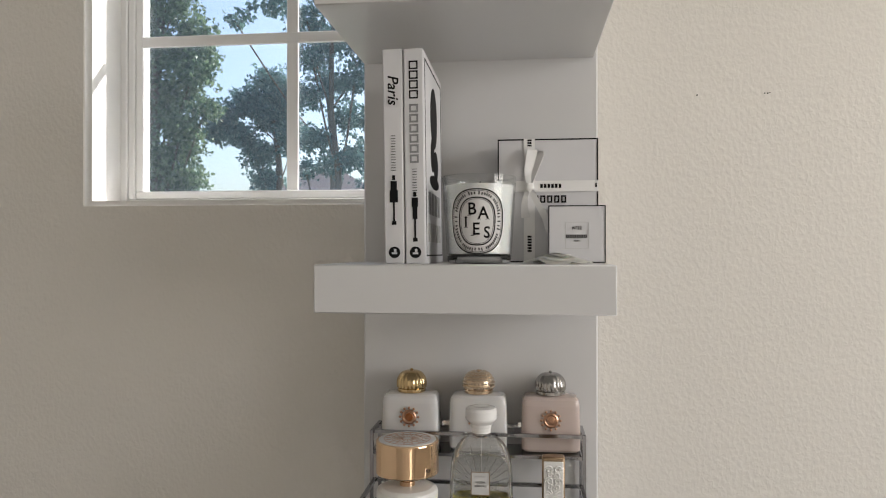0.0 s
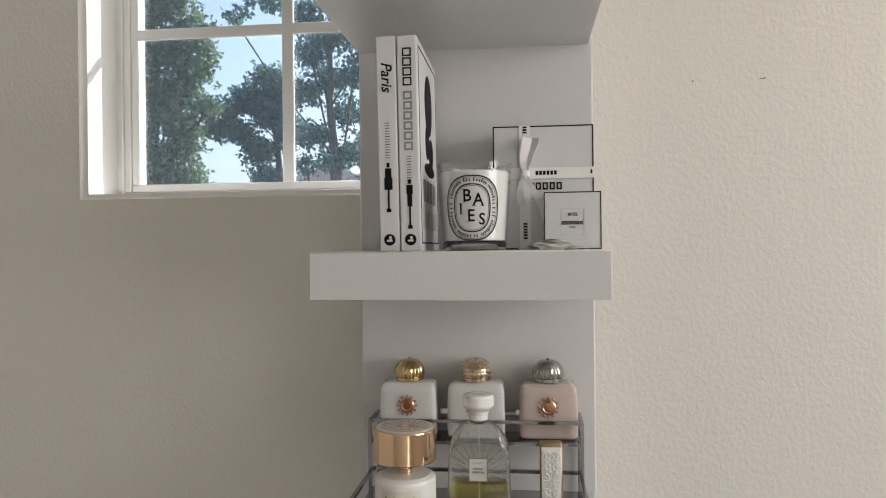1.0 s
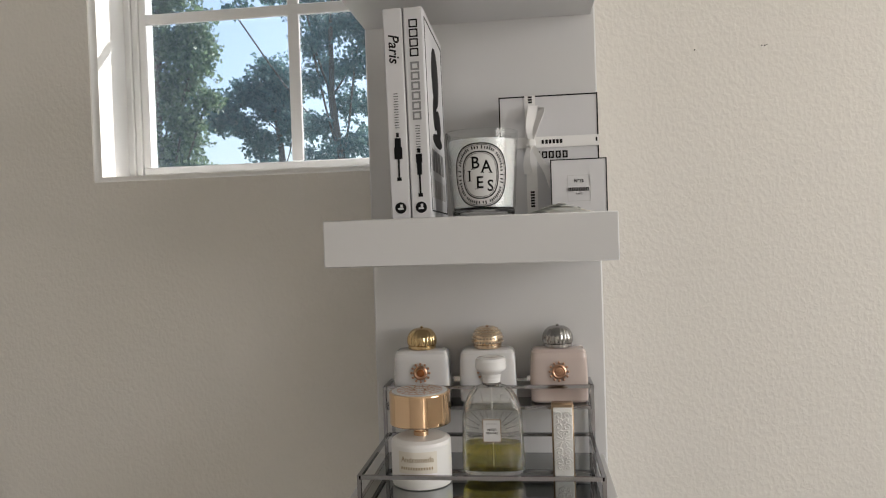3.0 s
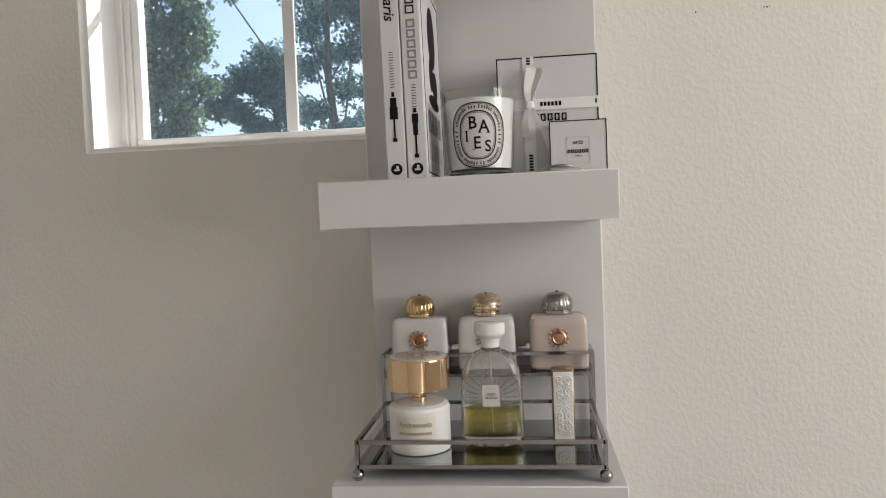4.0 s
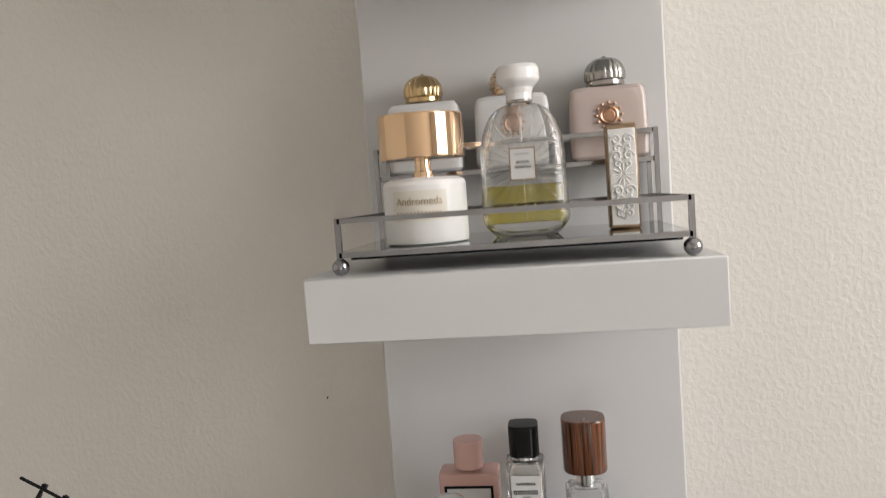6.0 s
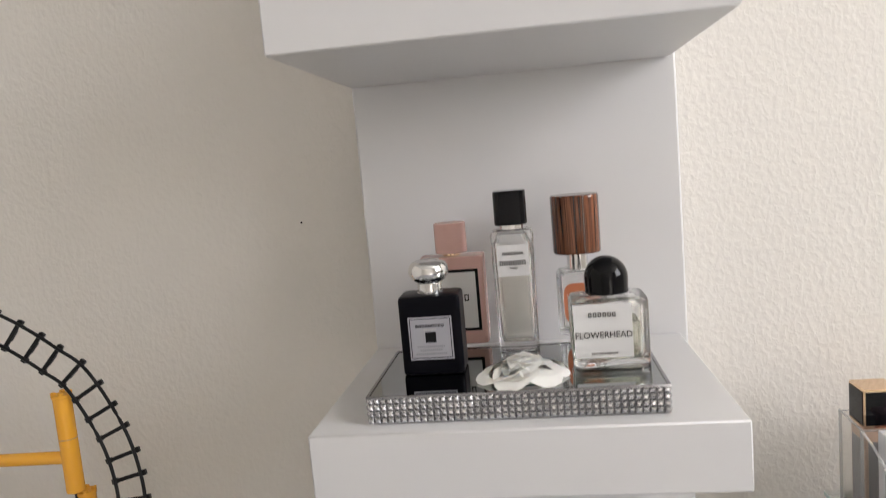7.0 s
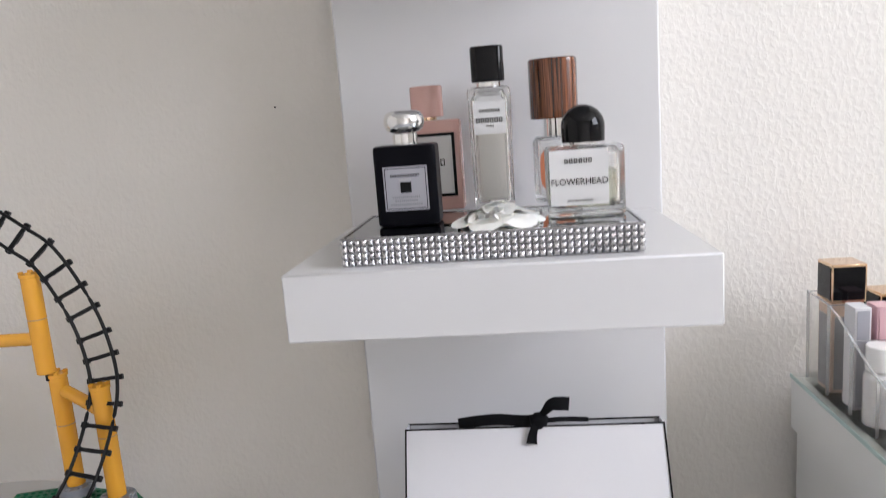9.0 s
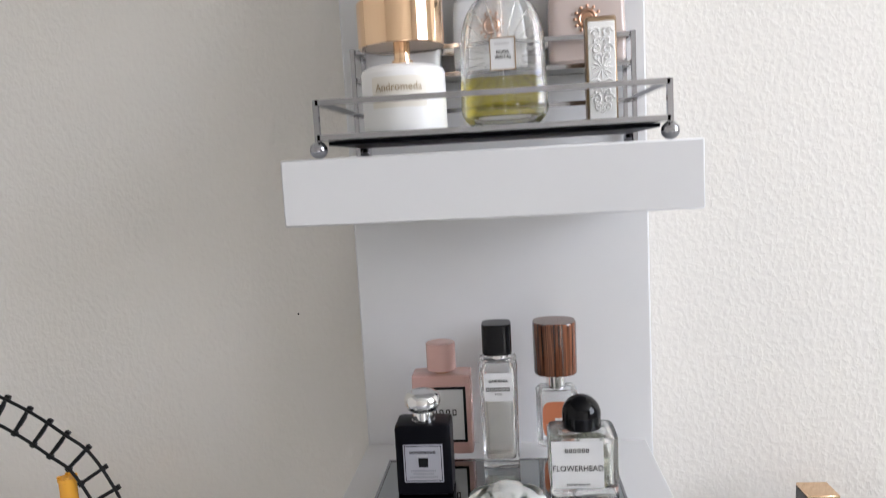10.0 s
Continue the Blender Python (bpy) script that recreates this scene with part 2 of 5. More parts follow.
LAWN = mat("dry_lawn", (0.13, 0.13, 0.06), 0.95, grain=0.5, grain_scale=3, mottle=0.3, mottle_scale=0.3)


# ---- building blocks ----
def part(name, bm, material, parent=None, label="", smooth=True):
    me = bpy.data.meshes.new(name)
    bmesh.ops.recalc_face_normals(bm, faces=bm.faces)
    bm.to_mesh(me)
    bm.free()
    if smooth:
        me.shade_smooth()
        me.set_sharp_from_angle(angle=radians(40))
    me.materials.append(material)
    ob = new(name, me)
    ob.parent = parent
    return tagged(ob, label)


def thing(name, m, label, category, group="", kind=""):
    ob = new(name)
    ob.empty_display_size = 0.02
    ob.matrix_world = m
    return tagged(ob, label, category, group, kind)


def share(ob, parent, m):
    """A further piece on the same mesh."""
    c = new(ob.name.split(".")[0], ob.data)
    c.parent = parent
    c.matrix_local = m
    return c


def box(x0, x1, y0, y1, z0, z1, bevel=0.0, bm=None, segments=1):
    own = bmesh.new()
    bmesh.ops.create_cube(own, size=1, matrix=Matrix.LocRotScale(((x0 + x1) / 2, (y0 + y1) / 2, (z0 + z1) / 2), None, (x1 - x0, y1 - y0, z1 - z0)))
    if bevel:
        bmesh.ops.bevel(own, geom=own.edges[:], offset=bevel, segments=segments, affect="EDGES", profile=0.5)
    if bm is None:
        return own
    return merge(bm, own)


def merge(bm, other, m=None):
    me = bpy.data.meshes.new("tmp")
    other.to_mesh(me)
    other.free()
    if m:
        me.transform(m)
    bm.from_mesh(me)
    bpy.data.meshes.remove(me)
    return bm


def ring_points(hx, hy, n, seg):
    pts = []
    for i in range(seg):
        a = 2 * math.pi * i / seg
        c, s = math.cos(a), math.sin(a)
        pts.append((math.copysign(abs(c) ** (2 / n), c) * hx, math.copysign(abs(s) ** (2 / n), s) * hy))
    return pts


def loft(rings, seg=32, bm=None, cap=True, warp=None, at=(0, 0)):
    """A body through rings (z, half width, half depth, squareness: 2 round, 8 nearly square)."""
    bm = bm or bmesh.new()
    loops = []
    # short end rows beside long faces keep the shading of the long faces even
    full = [rings[0]]
    for a, b in zip(rings, rings[1:]):
        if abs(a[0] - b[0]) + abs(a[1] - b[1]) > 0.004 and not warp:
            full += [tuple(u + (v - u) * k for u, v in zip(a, b)) for k in (0.03, 0.97)]
        full.append(b)
    for z, hx, hy, n in full:
        loop = []
        for x, y in ring_points(hx, hy, n, seg):
            p = Vector((x + at[0], y + at[1], z))
            loop.append(bm.verts.new(warp(p) if warp else p))
        loops.append(loop)
    for a, b in zip(loops, loops[1:]):
        for i in range(seg):
            bm.faces.new((a[i], a[(i + 1) % seg], b[(i + 1) % seg], b[i]))
    if cap:
        bm.faces.new(loops[0][::-1])
        bm.faces.new(loops[-1])
    return bm


def lathe(profile, seg=32, bm=None, cap=True, at=(0, 0)):
    return loft([(z, r, r, 2) for r, z in profile], seg, bm, cap, at=at)


def tube(points, r, seg=8, bm=None, square=False):
    """A round or square bar along points."""
    bm = bm or bmesh.new()
    pts = [Vector(p) for p in points]
    loops = []
    for i, p in enumerate(pts):
        d = (pts[min(i + 1, len(pts) - 1)] - pts[max(i - 1, 0)]).normalized()
        u = d.cross(Vector((0, 0, 1)) if abs(d.z) < 0.9 else Vector((0, 1, 0))).normalized()
        w = d.cross(u)
        k = 4 if square else seg
        loops.append([bm.verts.new(p + r * (1.41 if square else 1) * (math.cos(a) * u + math.sin(a) * w)) for a in (2 * math.pi * (j + 0.5) / k for j in range(k))])
    k = len(loops[0])
    for a, b in zip(loops, loops[1:]):
        for i in range(k):
            bm.faces.new((a[i], a[(i + 1) % k], b[(i + 1) % k], b[i]))
    bm.faces.new(loops[0][::-1])
    bm.faces.new(loops[-1])
    return bm


def strip(points, width, thick=0.0006, axis=(0, 0, 1), bm=None):
    """A ribbon along points; axis is the way of its width, which may vary as a list."""
    bm = bm or bmesh.new()
    pts = [Vector(p) for p in points]
    rows = []
    for i, p in enumerate(pts):
        d = (pts[min(i + 1, len(pts) - 1)] - pts[max(i - 1, 0)]).normalized()
        ax = Vector(axis[i] if isinstance(axis, list) else axis)
        ax = (ax - d * ax.dot(d)).normalized()
        nn = d.cross(ax)
        w = width[i] if isinstance(width, list) else width
        rows.append([bm.verts.new(p + ax * (s * w / 2) + nn * (q * thick / 2)) for s, q in ((-1, -1), (1, -1), (1, 1), (-1, 1))])
    for a, b in zip(rows, rows[1:]):
        for i in range(4):
            bm.faces.new((a[i], a[(i + 1) % 4], b[(i + 1) % 4], b[i]))
    bm.faces.new(rows[0][::-1])
    bm.faces.new(rows[-1])
    return bm


def spline(ctrl, n):
    c = [Vector(p) for p in ctrl]
    c = [2 * c[0] - c[1]] + c + [2 * c[-1] - c[-2]]
    out = []
    for i in range(1, len(c) - 2):
        for k in range(n):
            t = k / n
            p0, p1, p2, p3 = c[i - 1:i + 3]
            out.append(0.5 * (2 * p1 + (p2 - p0) * t + (2 * p0 - 5 * p1 + 4 * p2 - p3) * t * t + (3 * p1 - p0 - 3 * p2 + p3) * t ** 3))
    return out + [c[-2]]


FRONT = pose(0, 0, 0, 90, 0, 0)


def wrap(me, radius):
    """Bends a mesh that lies in the plane y = 0 round an upright cylinder."""
    for v in me.vertices:
        a = v.co.x / radius
        q = radius - v.co.y
        v.co.x, v.co.y = q * math.sin(a), -q * math.cos(a)


def text(body, size, m, material, parent, shear=0.0, wide=1.0, bend=0.0, bold=0.0, extrude=0.00012):
    c = bpy.data.curves.new("lettering", "FONT")
    c.body, c.size, c.shear, c.align_x, c.align_y, c.extrude, c.offset = body, size, shear, "CENTER", "CENTER", extrude, bold
    c.resolution_u = 3
    o = new("lettering_curve", c)
    bpy.context.view_layer.update()
    me = bpy.data.meshes.new_from_object(o.evaluated_get(bpy.context.evaluated_depsgraph_get()))
    bpy.data.objects.remove(o)
    bpy.data.curves.remove(c)
    me.transform(Matrix.Diagonal((wide, 1, 1, 1)))
    me.transform(m @ FRONT)
    if bend:
        wrap(me, bend)
    me.materials.clear()
    me.materials.append(material)
    ob = new("lettering", me)
    ob.parent = parent
    return ob


def bars(x0, x1, z0, z1, y, count, material, parent, fill=0.62, upright=False, bend=0.0):
    """A line of plain bars in place of writing; upright: the line runs from top to bottom."""
    bm = bmesh.new()
    lo, hi = (z0, z1) if upright else (x0, x1)
    pitch = (hi - lo) / count
    for i in range(count):
        a = lo + pitch * i
        b = a + pitch * fill
        if upright:
            box(x0, x1, y - 0.0002, y + 0.0002, a, b, bm=bm)
        else:
            box(a, b, y - 0.0002, y + 0.0002, z0, z1, bm=bm)
    ob = part("lettering", bm, material, parent, smooth=False)
    if bend:
        wrap(ob.data, bend)
    return ob


def marks(x0, x1, z0, z1, y, count, material, parent, stroke, upright=False, fill=0.74):
    """A line of plain open rectangles in place of a printed trade mark."""
    bm = bmesh.new()
    lo, hi = (z0, z1) if upright else (x0, x1)
    pitch = (hi - lo) / count
    for i in range(count):
        a = lo + pitch * i
        b = a + pitch * fill
        if upright:
            frame_lines(x0, x1, a, b, stroke, y, bm=bm)
        else:
            frame_lines(a, b, z0, z1, stroke, y, bm=bm)
    return part("lettering", bm, material, parent, smooth=False)


def outline(hx, hz, width, y, cx=0.0, cz=0.0, n=60, power=8.0, bm=None):
    """A flat closed line, rectangular or oval, facing the front."""
    bm = bm or bmesh.new()
    a = [bm.verts.new((cx + x, y, cz + z)) for x, z in ring_points(hx, hz, power, n)]
    b = [bm.verts.new((cx + x, y, cz + z)) for x, z in ring_points(hx - width, hz - width, power, n)]
    for i in range(n):
        bm.faces.new((a[i], a[(i + 1) % n], b[(i + 1) % n], b[i]))
    return bm


def frame_lines(x0, x1, z0, z1, width, y, thick=0.0004, bm=None):
    bm = bm or bmesh.new()
    for a, b, c, d in ((x0, x1, z0, z0 + width), (x0, x1, z1 - width, z1), (x0, x0 + width, z0 + width, z1 - width), (x1 - width, x1, z0 + width, z1 - width)):
        box(a, b, y - thick / 2, y + thick / 2, c, d, bm=bm)
    return bm


def shell(outer, inner, seg=48, warp=None):
    """Glass with a cavity: the inner wall's faces look into the hollow."""
    bm = loft(outer, seg, warp=warp)
    hollow = loft(inner, seg)
    bmesh.ops.recalc_face_normals(bm, faces=bm.faces)
    bmesh.ops.recalc_face_normals(hollow, faces=hollow.faces)
    bmesh.ops.reverse_faces(hollow, faces=hollow.faces)
    return merge(bm, hollow)


def glass_part(name, bm, material, parent, label=""):
    """As part(), but keeps the normals as they are."""
    me = bpy.data.meshes.new(name)
    bm.to_mesh(me)
    bm.free()
    me.shade_smooth()
    me.set_sharp_from_angle(angle=radians(50))
    me.materials.append(material)
    ob = new(name, me)
    ob.parent = parent
    return tagged(ob, label)


# ---- structure ----
WY = 0.06
X0, X1, Y0, H = -1.7, 2.05, -3.0, 2.5
OX0, OX1, OZ0, OZ1 = -0.617, -0.012, 1.6935, 2.245
FX0 = -0.624


def wall_slab(name, boxes, label, material=WALL):
    bm = bmesh.new()
    for b in boxes:
        box(*b, bm=bm)
    return tagged(part(name, bm, material, smooth=False), label, "wall", kind="structure")


def window_wall():
    """The wall with the window: a front skin with a rounded edge round the opening, and the reveal behind it."""
    bm = bmesh.new()
    r, back = 0.009, 0.2
    xs, zs = (X0, X1), (0.0, H)
    steps = [(0.0, -r)] + [(r * math.sin(a), -r * math.cos(a)) for a in (math.pi / 2 * k / 5 for k in range(1, 6))]
    def loop(y, grow):
        return [bm.verts.new(p) for p in ((OX0 - grow, y, OZ0 - grow), (OX1 + grow, y, OZ0 - grow), (OX1 + grow, y, OZ1 + grow), (OX0 - grow, y, OZ1 + grow))]
    rows = [loop(WY + d, -g) for d, g in [(s[0], s[1]) for s in steps]]
    rows.append(loop(back, 0.0))
    outer = [bm.verts.new(p) for p in ((xs[0], WY, zs[0]), (xs[1], WY, zs[0]), (xs[1], WY, zs[1]), (xs[0], WY, zs[1]))]
    outback = [bm.verts.new(p) for p in ((xs[0], back, zs[0]), (xs[1], back, zs[0]), (xs[1], back, zs[1]), (xs[0], back, zs[1]))]
    for a, b in zip([outer] + rows, rows + [outback]):
        for i in range(4):
            bm.faces.new((a[i], a[(i + 1) % 4], b[(i + 1) % 4], b[i]))
    for i in range(4):
        bm.faces.new((outback[i], outback[(i + 1) % 4], outer[(i + 1) % 4], outer[i]))
    ob = part("wall_north", bm, WALL)
    ob.data.materials.append(REVEAL)
    for p in ob.data.polygons:
        c = p.center
        if OX0 - 0.012 < c.x < OX1 + 0.012 and OZ0 - 0.012 < c.z < OZ1 + 0.012 and WY + 0.004 < c.y < back - 0.01:
            p.material_index = 1
    return tagged(ob, "off-white wall with rolled orange-peel paint and a window opening", "wall", kind="structure")


window_wall()
wall_slab("wall_west", [(X0 - 0.1, X0, Y0, WY, 0, H)], "plain off-white painted side wall")
wall_slab("wall_south", [(X0 - 0.1, X1 + 0.1, Y0 - 0.1, Y0, 0, H)], "plain off-white painted wall behind the room")
wall_slab("wall_east", [(X1, X1 + 0.1, -0.55, WY, 0, H), (X1, X1 + 0.1, Y0, -1.85, 0, H), (X1, X1 + 0.1, -1.85, -0.55, 0, 1.28), (X1, X1 + 0.1, -1.85, -0.55, 2.48, H)],
          "plain off-white painted wall with a tall daylight opening")
tagged(part("ceiling", box(X0 - 0.1, X1 + 0.1, Y0 - 0.1, 0.2, H, H + 0.1), CEIL, smooth=False), "plain white painted ceiling", "ceiling", kind="structure")
tagged(part("floor", box(X0 - 0.1, X1 + 0.1, Y0 - 0.1, 0.2, -0.1, 0), FLOOR, smooth=False), "unseen plain grey floor that cools the bounced light", "floor", kind="structure")


def window_unit():
    w = thing("window_1", pose(0, 0, 0), "white vinyl window with white glazing bars", "window", kind="structure")
    def surround(name, x0, x1, z0, z1, width, y0, y1, bevel=0.002):
        bm = bmesh.new()
        for a, b, c, d in ((x0, x1, z0, z0 + width), (x0, x1, z1 - width, z1), (x0, x0 + width, z0 + width, z1 - width), (x1 - width, x1, z0 + width, z1 - width)):
            box(a, b, y0, y1, c, d, bevel, bm)
        return part(name, bm, VINYL, w)
    surround("window_frame", FX0 + 0.002, OX1 - 0.002, OZ0 - 0.0205, OZ1 - 0.002, 0.016, 0.150, 0.198)
    surround("sash_step", FX0 + 0.018, OX1 - 0.018, OZ0 - 0.004, OZ1 - 0.0185, 0.012, 0.1530, 0.196)
    surround("sash", FX0 + 0.0302, OX1 - 0.0302, OZ0 + 0.0085, OZ1 - 0.0305, 0.0135, 0.1555, 0.180)
    ix0, ix1, iz0, iz1 = FX0 + 0.0437, OX1 - 0.0437, OZ0 + 0.022, OZ1 - 0.044
    cx, cz = -0.3175, 1.968
    for y in (0.160, 0.167):
        p = part("pane", box(ix0, ix1, y - 0.001, y + 0.001, iz0, iz1), PANE, w, smooth=False)
        p.visible_shadow = False
    part("glazing_bar", box(cx - 0.0098, cx + 0.0098, 0.152, 0.1585, iz0, iz1, 0.0015), VINYL, w)
    part("glazing_bar", box(ix0, ix1, 0.1515, 0.158, cz - 0.009, cz + 0.009, 0.0015), VINYL, w)
    return w


window_unit()


# ---- outdoors ----
def ground():
    tagged(part("ground", box(-400, 400, -400, 600, -0.4, -0.3), LAWN, smooth=False), "dry lawn outside the window", "ground", kind="structure")


def crown_mesh(clumps, count, leaf, seed):
    rng = np.random.default_rng(seed)
    vs, fs = [], []
    for cx, cy, cz, r in clumps:
        n = int(count * (r / 0.45) ** 2)
        d = rng.normal(size=(n, 3))
        d /= np.linalg.norm(d, axis=1)[:, None]
        rad = r * (0.35 + 0.75 * rng.random(n)) * (1 + 0.25 * np.sin(5 * d[:, 0] + 7 * d[:, 2] + cx * 9))
        p = d * rad[:, None] * np.array([1.0, 1.0, 0.8]) + np.array([cx, cy, cz])
        a = rng.normal(size=(n, 3))
        a[:, 2] -= 0.5
        a /= np.linalg.norm(a, axis=1)[:, None]
        b = np.cross(a, rng.normal(size=(n, 3)))
        b /= np.linalg.norm(b, axis=1)[:, None]
        c = np.cross(a, b)
        s = leaf * (0.6 + 0.8 * rng.random(n))[:, None]
        for i in range(n):
            k = len(vs)
            tip, bend = p[i] + a[i] * s[i], c[i] * s[i] * 0.18
            vs += [tuple(p[i]), tuple(p[i] + a[i] * s[i] * 0.45 + b[i] * s[i] * 0.34 + bend), tuple(tip), tuple(p[i] + a[i] * s[i] * 0.45 - b[i] * s[i] * 0.34 + bend)]
            fs += [(k, k + 1, k + 2), (k, k + 2, k + 3)]
    me = bpy.data.meshes.new("crown")
    me.from_pydata(vs, [], fs)
    return me


def tree(base, top, limbs, clumps, material, seed, label, leaf=0.11, count=520, girth=0.15):
    t = thing("tree", pose(*base), label, "tree")
    b = Vector(base)
    mid = [b + (Vector(top) - b) * k / 6 + Vector((0.08 * math.sin(k * 2.1 + seed), 0.05 * math.cos(k * 1.7), 0)) for k in range(7)]
    bm = bmesh.new()
    loops = []
    for i, p in enumerate(mid):
        r = girth * (1 - i / 9)
        loops.append([bm.verts.new(p - b + Vector((math.cos(a) * r, math.sin(a) * r, 0))) for a in (2 * math.pi * j / 10 for j in range(10))])
    for u, v in zip(loops, loops[1:]):
        for j in range(10):
            bm.faces.new((u[j], u[(j + 1) % 10], v[(j + 1) % 10], v[j]))
    part("trunk", bm, BARK, t)
    for k, (cx, cy, cz, r) in enumerate(clumps):
        s = mid[min(6, max(2, int((cz - b.z) / (top[2] - b.z) * 6) - 1))]
        e = Vector((cx, cy, cz))
        if k % 3 == 0 or limbs and r > 0.4:
            m = (s + e) / 2 + Vector((0, 0, -0.12))
            pts = spline([s - b, m - b, e - b], 3)
            part("limb", tube(pts, 0.016, 6), BARK, t)
    me = crown_mesh([(x - b.x, y - b.y, z - b.z, r) for x, y, z, r in clumps], count, leaf, seed)
    me.materials.append(material)
    c = new("crown", me)
    c.parent = t
    tagged(c, kind="stuff")
    return t


ground()
L = [(-6.2, 11.0, 5.95, .5), (-5.75, 11.1, 5.5, .4), (-6.3, 10.9, 5.1, .5), (-5.7, 11, 4.75, .42), (-6.4, 11.2, 4.2, .5), (-5.85, 10.9, 3.8, .42), (-5.5, 11.1, 4.15, .28),
     (-6.25, 11, 3.2, .45), (-5.85, 11.1, 2.9, .36), (-6.7, 11, 5.5, .5), (-6.8, 11, 4.6, .5), (-6.8, 11, 3.5, .5), (-6.5, 11.2, 2.5, .5), (-5.9, 11, 6.5, .5), (-6.4, 11, 6.9, .5),
     (-6.0, 11.3, 5.2, .4), (-6.1, 11.3, 4.5, .4), (-6.0, 11.3, 3.5, .38), (-5.6, 11.2, 5.1, .3), (-6.1, 11.3, 2.6, .4)]
tree((-6.6, 11.1, -0.3), (-6.3, 11.0, 6.4), True, L, LEAF, 3, "leafy street tree with olive-green sunlit foliage", 0.085, 1150)
M = [(-5.75, 15, 5.55, .42), (-6.3, 15.1, 5.1, .45), (-6.85, 15, 4.75, .4), (-5.75, 15.1, 4.75, .5), (-6.4, 14.9, 4.3, .38), (-7.0, 15, 4.4, .36), (-6.0, 15, 3.9, .42), (-5.4, 15, 5.2, .5), (-5.2, 15, 4.3, .5),
     (-5.9, 15.2, 3.3, .4)]
tree((-5.6, 15.1, -0.3), (-5.6, 15.0, 5.0), True, M, LEAF_B, 5, "rounded dark green tree farther down the street", 0.1, 1250)
R = [(-2.95, 9, 4.4, .3), (-2.45, 9.1, 4.7, .3), (-3.0, 9, 3.85, .26), (-2.33, 9, 4.05, .24), (-2.9, 9.1, 3.25, .27), (-2.42, 9, 2.95, .24), (-3.03, 9, 4.95, .3), (-2.6, 9, 5.25, .36), (-2.12, 9.1, 3.5, .22),
     (-3.05, 9, 2.8, .2), (-2.1, 9, 4.6, .3), (-2.2, 9, 5.2, .35), (-2.0, 9, 2.6, .3), (-1.8, 9, 4.0, .35), (-1.7, 9, 5.0, .4),
     (-2.75, 9.3, 4.1, .3), (-2.5, 9.3, 3.6, .3), (-2.2, 9.3, 3.05, .3), (-2.75, 9.3, 2.9, .26), (-2.8, 9.3, 4.75, .3), (-2.25, 9.3, 4.35, .28), (-2.1, 9.3, 4.95, .3)]
tree((-2.66, 9.0, -0.3), (-2.62, 9.0, 5.6), True, R, LEAF_B, 8, "tall tree with a bare grey trunk and bluish-green leaves", 0.06, 1700, 0.075)
SP = [(-4.95, 11, 5.65, .16), (-4.75, 11, 5.75, .16), (-4.3, 11, 5.85, .22), (-4.05, 11, 5.9, .3), (-4.5, 11.1, 6.2, .3)]
tree((-3.47, 12.0, -0.3), (-3.5, 12.0, 7.0), True, SP, LEAF_B, 9, "thin tree with a sparse hanging branch", 0.1, 420, 0.07)


def far_house():
    h = thing("house", pose(-6.9, 24, -0.3), "single-storey house with a brown shingle roof", "house")
    part("wall", box(-4, 4, -3, 3, 0, 2.6), STUCCO, h, smooth=False)
    bm = bmesh.new()
    a = [bm.verts.new(p) for p in ((-4.6, -3.5, 2.5), (4.6, -3.5, 2.5), (4.6, 3.5, 2.5), (-4.6, 3.5, 2.5))]
    r = [bm.verts.new(p) for p in ((-0.5, 0, 4.75), (0.6, 0, 4.75))]
    for f in ((a[0], a[1], r[1], r[0]), (a[2], a[3], r[0], r[1]), (a[1], a[2], r[1]), (a[3], a[0], r[0]), (a[3], a[2], a[1], a[0])):
        bm.faces.new(f)
    part("roof", bm, SHINGLE, h, smooth=False)


far_house()

# ---- shelf unit ----
SX0, SX1, SF, PF = -0.152, 0.154, -0.28, -0.045
TOP = (1.917, 1.600, 1.2825, 0.9680, 0.6500)


def shelf_unit():
    u = thing("wall_shelf_unit", pose(0, WY, 0), "white foil-covered column shelf unit fixed to the wall", "shelf unit")
    part("back_panel", box(-0.152, 0.159, PF - WY, -0.001, 0.32, 2.22, 0.002), LACK, u)
    for z, x1 in zip(TOP, (SX1, SX1, SX1, SX1 - 0.003, SX1 - 0.003)):
        part("shelf", box(SX0, x1, SF - WY, PF - WY - 0.0005, z - 0.05, z, 0.0012), LACK, u)
    return u


shelf_unit()


# ---- top shelf ----
Z2 = TOP[1]


